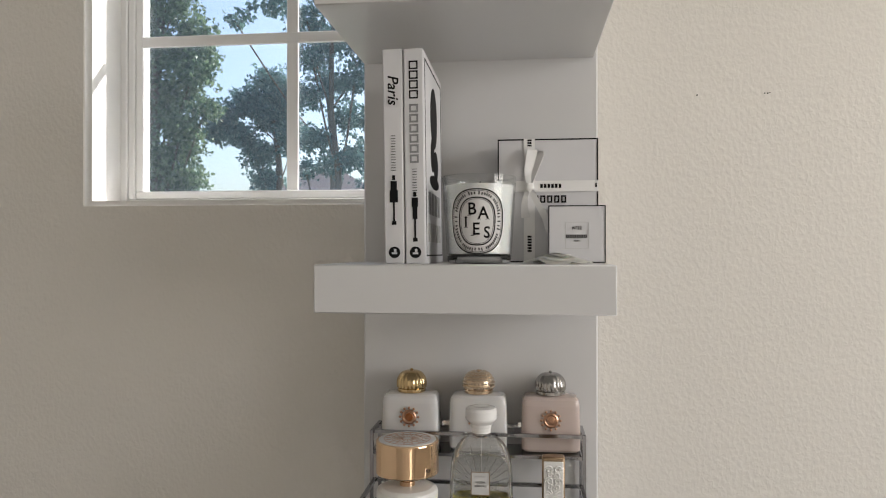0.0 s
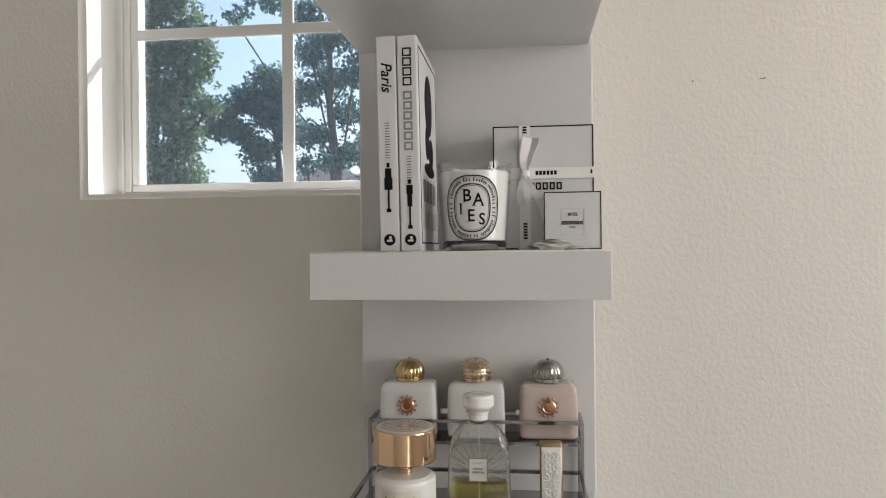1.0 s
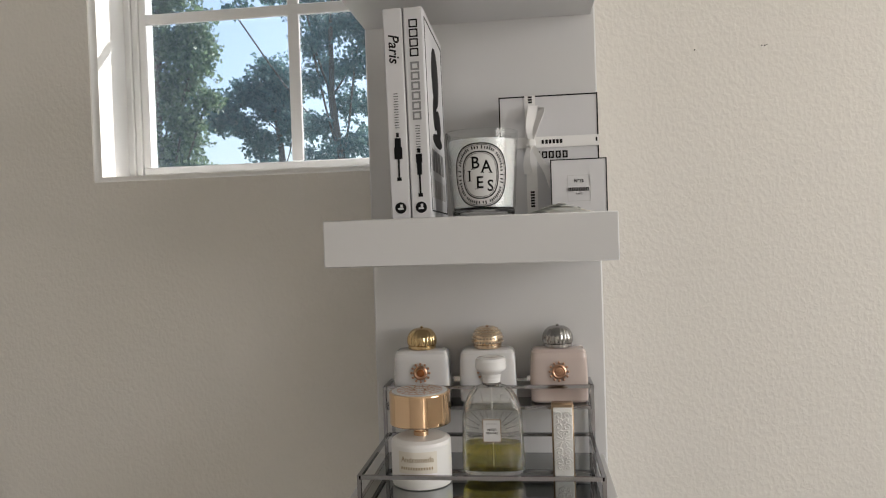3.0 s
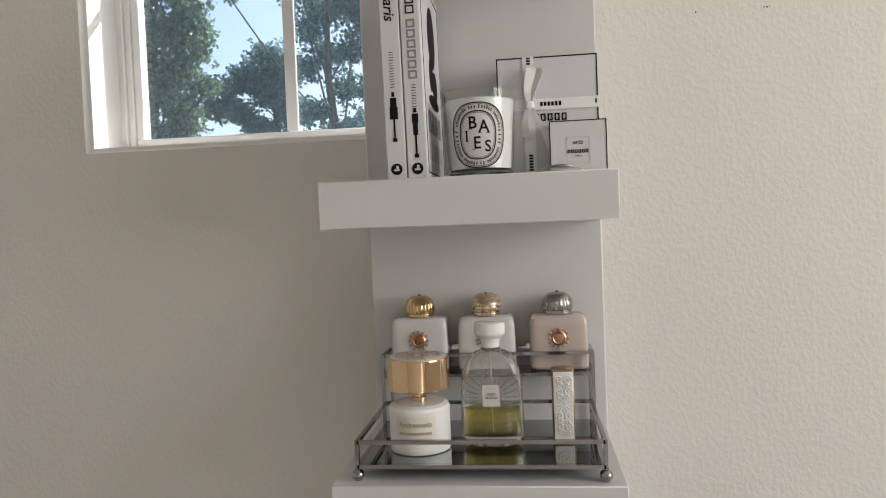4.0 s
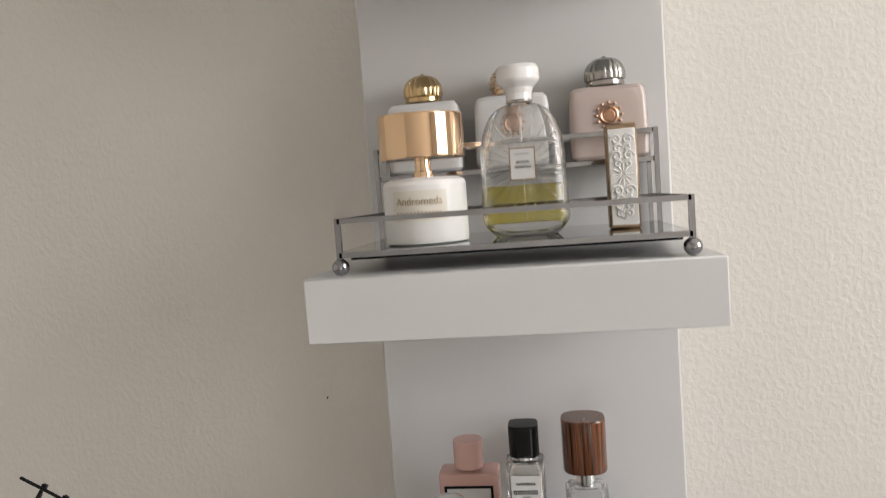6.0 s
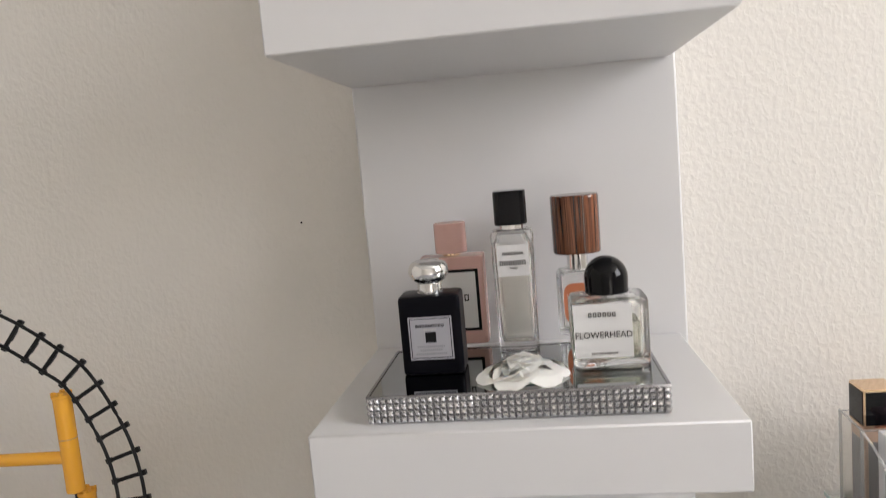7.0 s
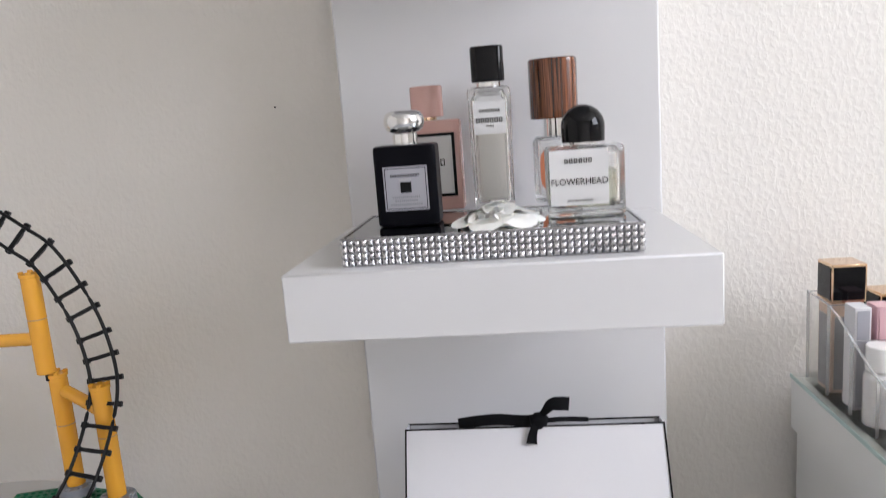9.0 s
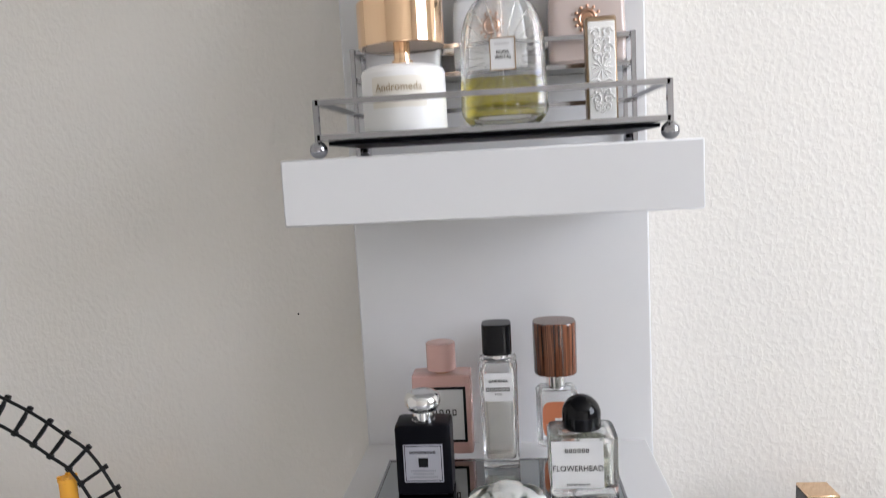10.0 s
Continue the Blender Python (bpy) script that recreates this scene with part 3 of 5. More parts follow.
def book(m, label, group, grey_title, name_bars, cover):
    b = thing("book", m, label, "book", group)
    w, d, h = 0.0215, 0.165, 0.231
    part("cover", box(-w / 2, w / 2, 0, 0.004, 0, h, 0.0012), PAPER, b, "white printed spine")
    part("front_board", box(w / 2 - 0.003, w / 2, 0.0042, d, 0, h, 0.0008), PAPER, b)
    part("back_board", box(-w / 2, -w / 2 + 0.003, 0.0042, d, 0, h, 0.0008), PAPER, b)
    part("page_block", box(-w / 2 + 0.0033, w / 2 - 0.0033, 0.0044, d - 0.004, 0.003, h - 0.003), CREAM, b, "cream page block", smooth=False)
    y = -0.0003
    if grey_title:
        marks(-0.0048, 0.0048, 0.177, 0.219, y, 4, INK, b, 0.0015, True, 0.86)
        marks(-0.0048, 0.0048, 0.108, 0.173, y, 6, GREY_INK, b, 0.002, True, 0.84)
        bars(-0.0024, 0.0024, 0.064, 0.104, y, 14, INK, b, 0.22, True)
    else:
        text("Paris", 0.0165, pose(0, y, 0.187, 0, 90, 0), INK, b, 0.25, 1.0, bold=0.0002)
        bars(-0.0024, 0.0024, 0.100, 0.140, y, 14, INK, b, 0.22, True)
    # plain shapes where the spine has a small drawing
    bm = bmesh.new()
    z0 = 0.024 if grey_title else 0.042
    for k, (za, zb, hw) in enumerate(((0.0, 0.004, 0.0024), (0.004, 0.024, 0.0010), (0.024, 0.037, 0.0044 if not grey_title else 0.0026), (0.037, 0.047, 0.0034), (0.048, 0.053, 0.0016))):
        box(-hw, hw, y - 0.0002, y + 0.0002, z0 + za, z0 + zb, bm=bm)
    part("printed_figure", bm, INK, b, smooth=False)
    disc = lathe([(0.0062, -0.0002), (0.0062, 0.0002)], 28)
    disc.transform(Matrix.Translation((0, y, 0.0125)) @ FRONT)
    part("emblem", disc, INK, b)
    part("emblem_mark", box(-0.003, 0.003, y - 0.0006, y - 0.0003, 0.0105, 0.0125), PAPER, b, smooth=False)
    part("emblem_mark", box(-0.0005, 0.0022, y - 0.0006, y - 0.0003, 0.0127, 0.0162), PAPER, b, smooth=False)
    if cover:
        turn = pose(w / 2 + 0.0002, 0, 0, 0, 0, 90)
        bm = frame_lines(0.010, d - 0.008, 0.008, h - 0.008, 0.0016, 0)
        bm.transform(turn)
        part("cover_border", bm, INK, b, smooth=False)
        bm = bmesh.new()
        for x, z, hx, hz in ((0.085, 0.170, 0.03, 0.036), (0.070, 0.125, 0.016, 0.02), (0.1, 0.115, 0.02, 0.018), (0.085, 0.094, 0.042, 0.008)):
            q = loft([(-0.0002, hx, hz, 2), (0.0002, hx, hz, 2)], 24)
            merge(bm, q, Matrix.Translation((x, 0, z)) @ FRONT)
        bm.transform(turn)
        part("cover_drawing", bm, INK, b, smooth=False)
        q = bars(0.03, 0.14, 0.055, 0.08, 0, 4, GREY_INK, b, 0.7)
        q.data.transform(turn)
        q = bars(0.02, 0.15, 0.024, 0.045, 0, 6, PALE_INK, b, 0.7)
        q.data.transform(turn)
    return b


book(pose(-0.0745, -0.24, Z2, 0, -0.75, 0), "white hardback with an italic title on its spine, standing", "upright books on the shelf", False, True, False)
book(pose(-0.0518, -0.24, Z2, 0, -0.75, 0), "white hardback with black and grey title and a drawn cover", "upright books on the shelf", True, True, True)


def candle():
    c = thing("scented_candle", pose(0.013, -0.19, Z2), "white wax candle in a clear glass tumbler with an oval label", "candle")
    r0, r1, h = 0.0358, 0.0418, 0.0975
    rr = lambda z: r0 + (r1 - r0) * z / h
    part("glass_base", lathe([(r0 - 0.004, 0), (r0 - 0.0006, 0.0012), (rr(0.008), 0.008), (rr(0.0105) - 0.002, 0.0105)], 64), GLASS, c, "thick clear glass base")
    bm = lathe([(rr(0.0107), 0.0107), (rr(0.05), 0.05), (r1, h - 0.001), (r1 - 0.0012, h), (r1 - 0.0024, h - 0.001), (rr(0.05) - 0.0024, 0.05), (rr(0.0108) - 0.0024, 0.0108)], 64, cap=False)
    part("tumbler", bm, CUP, c, "clear thin glass tumbler")
    part("wax", lathe([(rr(0.011) - 0.0027, 0.011), (rr(0.045) - 0.0026, 0.045), (rr(0.088) - 0.0026, 0.0868), (rr(0.088) - 0.005, 0.0872), (0.004, 0.0862)], 64), WAX, c, "white wax")
    part("wick", tube([(0, 0, 0.086), (0.0005, 0, 0.090), (0.0016, 0.0004, 0.0925)], 0.0007, 6), INK, c, "black burnt wick")
    R = rr(0.046) + 0.0004
    cz = 0.046
    tilt = (r1 - r0) / h
    def on_glass(ob):
        wrap(ob.data, R)
        for v in ob.data.vertices:
            f = 1 + tilt * (v.co.z - cz) / R
            v.co.x *= f
            v.co.y *= f
        return ob
    def grid(hx, hz, y, power):
        bm = bmesh.new()
        rows = []
        for j in range(33):
            f = -1 + 2 * j / 32
            half = hx * max(0.0, 1 - abs(f) ** power) ** (1 / power)
            rows.append([bm.verts.new((half * (-1 + k / 8), y, cz + f * hz)) for k in range(17)])
        for a, b in zip(rows, rows[1:]):
            for i in range(16):
                bm.faces.new((a[i], a[i + 1], b[i + 1], b[i]))
        bmesh.ops.remove_doubles(bm, verts=bm.verts, dist=1e-6)
        return bm
    on_glass(part("label", grid(0.0302, 0.0352, 0, 2.5), LABEL, c, "white oval paper label"))
    bm = bmesh.new()
    for hx, hz, w in ((0.0302, 0.0352, 0.0013), (0.028, 0.0332, 0.0005), (0.0205, 0.0262, 0.0013), (0.0183, 0.0242, 0.0005)):
        outline(hx, hz, w, -0.0003, 0, cz, 96, 2.5, bm)
    on_glass(part("label_border", bm, INK, c, smooth=False))
    bm = bmesh.new()
    k = 62
    for i in range(k):
        a = 2 * math.pi * i / k
        if i % 10 == 9:
            continue
        x, z = math.copysign(abs(math.cos(a)) ** 0.8, math.cos(a)) * 0.0243, math.copysign(abs(math.sin(a)) ** 0.8, math.sin(a)) * 0.03
        q = box(-0.00065, 0.00065, -0.0002, 0.0002, -0.0014, 0.0014 + 0.0008 * (i % 3 == 0))
        merge(bm, q, pose(x, -0.0003, cz + z, 0, 90 - math.degrees(math.atan2(z, x)), 0))
    on_glass(part("lettering", bm, INK, c, smooth=False))
    for ch, x, z, s in (("B", -0.0052, 0.0128, 0.0185), ("A", 0.0068, 0.0085, 0.0185), ("I", -0.0122, -0.001, 0.0155), ("E", -0.0010, -0.0088, 0.0185), ("S", 0.0108, -0.0125, 0.0175)):
        o = text(ch, s, pose(x, -0.0003, cz + z), INK, c, 0, 0.92, bold=0.00025)
        on_glass(o)
    bm = bmesh.new()
    for x, z, w in ((-0.0082, 0.0193, 0.004), (-0.0082, 0.0065, 0.004), (0.0022, 0.0022, 0.004), (0.0114, 0.0022, 0.004), (-0.0122, 0.0044, 0.004), (-0.0122, -0.0064, 0.004), (-0.0048, -0.0152, 0.004)):
        box(x - w / 2, x + w / 2, -0.0005, -0.0002, cz + z - 0.0003, cz + z + 0.0003, bm=bm)
    on_glass(part("letter_serif", bm, INK, c, smooth=False))


candle()


def gift_box(m, w, h, d, label, group, edge):
    g = thing("gift_box", m, label, "gift box", group)
    part("carton", box(-w / 2, w / 2, 0, d, 0, h, 0.0006), PAPER, g)
    part("black_edge", frame_lines(-w / 2 - 0.0003, w / 2 + 0.0003, 0.0002, h + 0.0003, edge, -0.0003), INK, g, "black edge lines", smooth=False)
    return g


def ribbon_box():
    g = gift_box(pose(0.092, -0.106, Z2), 0.122, 0.152, 0.05, "square white gift box with black edges tied with white ribbon", "white gift boxes", 0.0016)
    y = -0.0012
    marks(-0.026, 0.025, 0.0735, 0.0825, -0.0005, 6, INK, g, 0.0018)
    part("ribbon", box(-0.029, -0.0155, y - 0.0003, y, 0.0, 0.1525), RIBBON_W, g, "white satin ribbon")
    part("ribbon", box(-0.0612, 0.0612, y - 0.0009, y - 0.0004, 0.087, 0.1005), RIBBON_W, g, "white satin ribbon")
    bars(-0.009, 0.018, 0.0915, 0.0965, y - 0.0011, 6, INK, g, 0.68)
    bars(-0.0245, -0.0195, 0.013, 0.034, y - 0.0006, 6, INK, g, 0.68, True)
    bars(-0.0245, -0.0195, 0.143, 0.1525, y - 0.0006, 3, INK, g, 0.68, True)
    bars(0.0575, 0.0605, 0.092, 0.097, y - 0.0011, 1, INK, g, 0.68)
    # bow: a knot, two loops that stand up and two tails
    part("knot", loft([(-0.006, 0.003, 0.003, 2), (-0.002, 0.0058, 0.0042, 2.5), (0.003, 0.0055, 0.0042, 2.5), (0.007, 0.003, 0.003, 2)], 18, at=(-0.022, -0.006)).copy(), RIBBON_W, g).location = (0, 0, 0.092)
    loop1 = spline([(-0.022, -0.006, 0.094), (-0.016, -0.016, 0.112), (-0.010, -0.014, 0.128), (-0.013, -0.006, 0.132), (-0.019, -0.004, 0.112), (-0.022, -0.006, 0.094)], 6)
    part("bow_loop", strip(loop1, [0.004 + 0.009 * math.sin(math.pi * i / (len(loop1) - 1)) for i in range(len(loop1))], 0.0006, (0.8, -0.6, 0.1)), RIBBON_W, g)
    loop2 = spline([(-0.022, -0.006, 0.094), (-0.024, -0.017, 0.108), (-0.021, -0.016, 0.124), (-0.018, -0.008, 0.138), (-0.02, -0.004, 0.12), (-0.022, -0.006, 0.094)], 6)
    part("bow_loop", strip(loop2, [0.004 + 0.008 * math.sin(math.pi * i / (len(loop2) - 1)) for i in range(len(loop2))], 0.0006, (1, 0.3, 0)), RIBBON_W, g)
    for a, wdt in (([(-0.021, -0.008, 0.09), (-0.013, -0.014, 0.073), (-0.003, -0.012, 0.055), (0.002, -0.008, 0.042), (0.006, -0.006, 0.035)], 0.012), ([(-0.023, -0.007, 0.09), (-0.027, -0.011, 0.078), (-0.028, -0.008, 0.066), (-0.0265, -0.004, 0.055)], 0.011)):
        p = spline(a, 5)
        part("ribbon_tail", strip(p, [wdt * (0.5 + 0.5 * i / (len(p) - 1)) for i in range(len(p))], 0.0006, (0.9, -0.25, 0.3)), RIBBON_W, g)


def small_box():
    g = gift_box(pose(0.125, -0.142, Z2), 0.066, 0.0675, 0.03, "small white perfume box with black edges and printed label", "white gift boxes", 0.0012)
    part("debossed_square", frame_lines(-0.0135, 0.0135, 0.017, 0.048, 0.0003, -0.0004), PALE_INK, g, smooth=False)
    text("N°22", 0.0052, pose(0, -0.0005, 0.041), INK, g, bold=0.00008)
    marks(-0.0125, 0.0125, 0.0292, 0.0332, -0.0005, 6, INK, g, 0.0009)
    text("PARIS", 0.003, pose(0, -0.0005, 0.0258), INK, g)


ribbon_box()
small_box()


def flower(m, radius, height, label, seed):
    """A flattened fabric camellia: rounded, cupped petals in rings."""
    f = thing("fabric_flower", m, label, "fabric flower", "fabric camellias")
    rnd = random.Random(seed)
    part("flower_base", lathe([(0.62 * radius, 0.0004), (0.66 * radius, 0.16 * height), (0.5 * radius, 0.36 * height), (0.3 * radius, 0.54 * height), (0.12 * radius, 0.7 * height)], 28), PETAL, f)
    for ring, (count, rad, size, z, droop) in enumerate(((7, 0.56, 0.46, 0.30, 17), (6, 0.38, 0.44, 0.46, 16), (5, 0.22, 0.36, 0.60, 12), (4, 0.12, 0.26, 0.72, 6), (3, 0.06, 0.15, 0.82, -6))):
        for k in range(count):
            a = 360 * (k + 0.5 * (ring % 2)) / count + rnd.uniform(-14, 14)
            s = radius * size * rnd.uniform(0.88, 1.16)
            bm = bmesh.new()
            rows = []
            for j in range(6):
                rr = j / 5
                rows.append([bm.verts.new((rr * s * math.cos(t) * 1.05, rr * s * math.sin(t) * (1 + 0.1 * math.cos(3 * t)), height * (-0.05 * rr ** 2 + 0.05 * rr ** 2 * math.sin(2 * t + k + ring)))) for t in (2 * math.pi * q / 18 for q in range(18))])
            for u, v in zip(rows, rows[1:]):
                for i in range(18):
                    if rows.index(u) == 0:
                        continue
                    bm.faces.new((u[i], u[(i + 1) % 18], v[(i + 1) % 18], v[i]))
            bm.faces.new(rows[1])
            for v in rows[0]:
                bm.verts.remove(v)
            bmesh.ops.solidify(bm, geom=bm.faces[:], thickness=0.0016)
            p = part("petal", bm, PETAL, f)
            p.matrix_local = pose(0, 0, height * z + 0.0008, 0, 0, a) @ pose(radius * rad, 0, 0, 0, droop * height / radius / 0.57 * rnd.uniform(0.7, 1.15), 0)
    return f


flower(pose(0.099, -0.205, Z2), 0.039, 0.0135, "flat ivory fabric camellia lying on the shelf", 4)

# ---- second shelf: tiered tray ----
Z3 = TOP[2]


def tiered_tray():
    t = thing("tiered_tray", pose(0, 0, Z3), "two-tier dull chrome vanity tray with mirrored base and ball feet", "tray")
    x0, x1, yf, ym, yb = -0.1255, 0.1335, -0.266, -0.100, -0.052
    lo, rail, mid, hi = 0.0155, 0.0415, 0.076, 0.1025
    r = 0.0021
    def bar(name, a, b):
        part(name, tube([a, b], r, square=True), CHROME, t, smooth=False)
    for z in (lo, rail):
        bar("rail", (x0, yf, z), (x1, yf, z))
        bar("rail", (x0, ym, z), (x1, ym, z))
        bar("rail", (x0, yf, z), (x0, ym, z))
        bar("rail", (x1, yf, z), (x1, ym, z))
    for z in (mid, hi):
        bar("rail", (x0 - 0.003, ym, z), (x1 + 0.003, ym, z))
        bar("rail", (x0 - 0.003, yb, z), (x1 + 0.003, yb, z))
        bar("rail", (x0 - 0.003, ym, z), (x0 - 0.003, yb, z))
        bar("rail", (x1 + 0.003, ym, z), (x1 + 0.003, yb, z))
    for x in (x0, x1):
        bar("post", (x, yf, lo - 0.004), (x, yf, rail + r))
    for x in (x0 - 0.003, x1 + 0.003):
        for y in (ym - 0.0045, yb):
            bar("post", (x, y, 0.002), (x, y, hi + r))
    for x in (x0, x1):
        for y in (yf, ym + 0.004):
            part("ball_foot", lathe([(0.001, 0.0), (0.0042, 0.0012), (0.0064, 0.004), (0.0068, 0.0068), (0.0060, 0.0098), (0.0035, 0.0122), (0.002, 0.0128)], 20, at=(x, y)), CHROME, t, "polished ball foot")
    part("mirror_base", box(x0 + 0.0025, x1 - 0.0025, yf + 0.0025, ym - 0.0025, lo - 0.002, lo + 0.0022), MIRROR, t, "mirror glass base", smooth=False)
    part("mirror_base", box(x0, x1, ym + 0.0025, yb - 0.0025, mid - 0.002, mid + 0.002), MIRROR, t, "mirror glass shelf", smooth=False)
    part("backing", box(x0 + 0.003, x1 - 0.003, yf + 0.02, ym - 0.004, lo - 0.0055, lo - 0.0025), BLACK_SATIN, t, "dark backing board", smooth=False)
    # short silver blocks added on the back top rail, between the bottles
    for x in (-0.045, 0.055):
        part("clip", box(x, x + 0.012, yb - 0.0045, yb + 0.002, hi - 0.001, hi + 0.006, 0.0006), SILVER, t)
    return t


tiered_tray()
ZT, ZU = Z3 + 0.0178, Z3 + 0.0785


def medallion(parent, y, z, stone):
    bm = lathe([(0.0082, 0), (0.0082, 0.0012), (0.0066, 0.0022), (0.0050, 0.0014), (0.004, 0.0018), (0.001, 0.0022)], 28)
    for k in range(12):
        a = 2 * math.pi * k / 12
        merge(bm, lathe([(0.0004, 0), (0.0014, 0.0004), (0.0014, 0.0014), (0.0004, 0.002)], 8), pose(0.0104 * math.cos(a), 0.0104 * math.sin(a), 0))
        merge(bm, box(0.0078, 0.0098, -0.0005, 0.0005, 0, 0.001), pose(0, 0, 0, 0, 0, math.degrees(a)))
    bm.transform(Matrix.Translation((0, y, z)) @ FRONT @ Matrix.Scale(1.14, 4))
    m = part("medallion", bm, COPPER, parent, "copper sunburst medallion")
    if stone:
        bm = lathe([(0.0052, 0.0016), (0.0045, 0.0028), (0.002, 0.0034)], 24)
        bm.transform(Matrix.Translation((0, y, z)) @ FRONT)
        part("stone", bm, AMBER, m, "dark amber stone")
    else:
        bm = bmesh.new()
        for rr in (0.0022, 0.0042):
            ring = lathe([(rr + 0.0005, 0.0014), (rr + 0.0005, 0.0028), (rr - 0.0005, 0.0028), (rr - 0.0005, 0.0014)], 24, cap=False)
            merge(bm, ring)
        bm.transform(Matrix.Translation((0, y, z)) @ FRONT)
        part("relief", bm, COPPER, m)


def dome_bottle(m, body, cap_mat, label, beads, stone):
    b = thing("perfume_bottle", m, label, "perfume bottle", "bottles on the upper tier")
    w, d, h = 0.0372, 0.0205, 0.0705
    part("body", loft([(0.0, w - 0.006, d - 0.005, 6), (0.0012, w - 0.003, d - 0.002, 7), (0.004, w - 0.0006, d - 0.0004, 8), (0.02, w, d, 8), (h - 0.012, w - 0.001, d - 0.0008, 8), (h - 0.005, w - 0.0022, d - 0.0016, 7.5),
                       (h - 0.0012, w - 0.0048, d - 0.004, 6.5), (h, w - 0.009, d - 0.008, 5)], 72), body, b)
    medallion(b, -d - 0.0002, 0.0415, stone)
    cap = part("collar", lathe([(0.0176, h + 0.0002), (0.0184, h + 0.001), (0.0184, h + 0.0046), (0.0178, h + 0.0052), (0.0184, h + 0.006)], 48), cap_mat, b)
    bm = bmesh.new()
    loops = []
    seg = 72
    n = 14
    for j in range(n):
        f = j / (n - 1)
        rr = 0.0208 * math.cos(f * math.pi / 2 * 0.97) ** 0.7 * (0.93 + 0.07 * math.sin(min(1, f * 3.2) * math.pi / 2))
        z = h + 0.0061 + 0.0215 * math.sin(f * math.pi / 2)
        ridge = 0.0 if beads else 0.055 * (1 - f ** 6)
        loops.append([bm.verts.new((rr * (1 - ridge + ridge * abs(math.cos(9 * a))) * math.cos(a), rr * (1 - ridge + ridge * abs(math.cos(9 * a))) * math.sin(a), z)) for a in (2 * math.pi * k / seg for k in range(seg))])
    for u, v in zip(loops, loops[1:]):
        for i in range(seg):
            bm.faces.new((u[i], u[(i + 1) % seg], v[(i + 1) % seg], v[i]))
    bm.faces.new(loops[-1])
    bm.faces.new(loops[0][::-1])
    dome = part("cap", bm, cap_mat, b)
    part("finial", lathe([(0.0016, h + 0.027), (0.002, h + 0.0286), (0.0012, h + 0.0296), (0.0003, h + 0.03)], 12), cap_mat, dome)
    if beads:
        stud = None
        for j in range(6):
            f = 0.08 + 0.15 * j
            rr = 0.0206 * math.cos(f * math.pi / 2 * 0.97) ** 0.7 * (0.93 + 0.07 * math.sin(min(1, f * 3.2) * math.pi / 2))
            z = h + 0.0061 + 0.0215 * math.sin(f * math.pi / 2)
            cnt = max(6, int(2 * math.pi * rr / 0.0044))
            for k in range(cnt):
                a = 2 * math.pi * (k + 0.5 * (j % 2)) / cnt
                place = Matrix.Translation((rr * math.cos(a), rr * math.sin(a), z))
                if stud is None:
                    stud = part("crystal", lathe([(0.0004, -0.0015), (0.0015, -0.0009), (0.0019, 0), (0.0015, 0.0009), (0.0004, 0.0015)], 8), CRYSTAL, dome)
                    stud.matrix_local = place
                else:
                    share(stud, dome, place)


dome_bottle(pose(-0.0825, -0.0715, ZU), MILK, GOLD, "white milk-glass perfume bottle with ribbed gold dome cap", False, True)
dome_bottle(pose(0.005, -0.0715, ZU), MILK, PALE_GOLD, "white milk-glass perfume bottle with crystal-studded dome cap", True, False)
dome_bottle(pose(0.0965, -0.0715, ZU), PINK_GLASS, DARK_SILVER, "blush pink perfume bottle with ribbed silver dome cap", False, False)


def round_bottle():
    b = thing("perfume_bottle", pose(-0.066, -0.208, ZT), "round matt white perfume bottle with wide gold cap", "perfume bottle", "bottles on the tray")
    r = 0.0342
    part("body", lathe([(r - 0.003, 0), (r - 0.0006, 0.001), (r, 0.004), (r, 0.0475), (r - 0.0012, 0.0505), (r - 0.006, 0.053), (0.011, 0.0538)], 64), WHITE_MATT, b)
    part("neck", lathe([(0.0085, 0.0539), (0.0085, 0.0585), (0.0068, 0.059), (0.0068, 0.0695)], 32), ROSE_GOLD, b, "gold spray neck")
    cap = part("cap", lathe([(0.030, 0.0682), (0.0345, 0.0684), (0.0350, 0.0692), (0.0350, 0.1030), (0.0344, 0.1040), (0.0325, 0.1042)], 72), ROSE_GOLD, b, "polished gold cap")
    part("cap_disc", lathe([(0.0318, 0.1043), (0.0318, 0.1048), (0.031, 0.105)], 64), LABEL, cap, "white engraved disc")
    bm = bmesh.new()
    for rr in (0.026, 0.0175):
        merge(bm, lathe([(rr, 0.1051), (rr, 0.1054), (rr - 0.0008, 0.1054), (rr - 0.0008, 0.1051)], 48, cap=False))
    for k in range(16):
        a = 360 * k / 16
        merge(bm, box(0.019, 0.0245, -0.0006, 0.0006, 0.1051, 0.1054), pose(0, 0, 0, 0, 0, a))
        merge(bm, box(0.005, 0.0155, -0.0004, 0.0004, 0.1051, 0.1054), pose(0, 0, 0, 0, 0, a + 11))
    part("disc_engraving", bm, COPPER, cap, smooth=False)
    lab = bmesh.new()
    for i in range(16):
        xa, xb = -0.023 + 0.046 * i / 16, -0.023 + 0.046 * (i + 1) / 16
        lab.faces.new([lab.verts.new(p) for p in ((xa, 0, 0.019), (xb, 0, 0.019), (xb, 0, 0.043), (xa, 0, 0.043))])
    bmesh.ops.remove_doubles(lab, verts=lab.verts, dist=1e-6)
    wrap(part("label", lab, CREAM, b, "pale cream label").data, r + 0.0003)
    text("Andromeda", 0.0088, pose(0, -0.0004, 0.0345), GOLD_INK, b, 0, 0.9, r + 0.0004)
    bars(-0.019, 0.019, 0.0235, 0.0265, -0.0004, 13, GOLD_INK, b, 0.5, bend=r + 0.0004)


round_bottle()


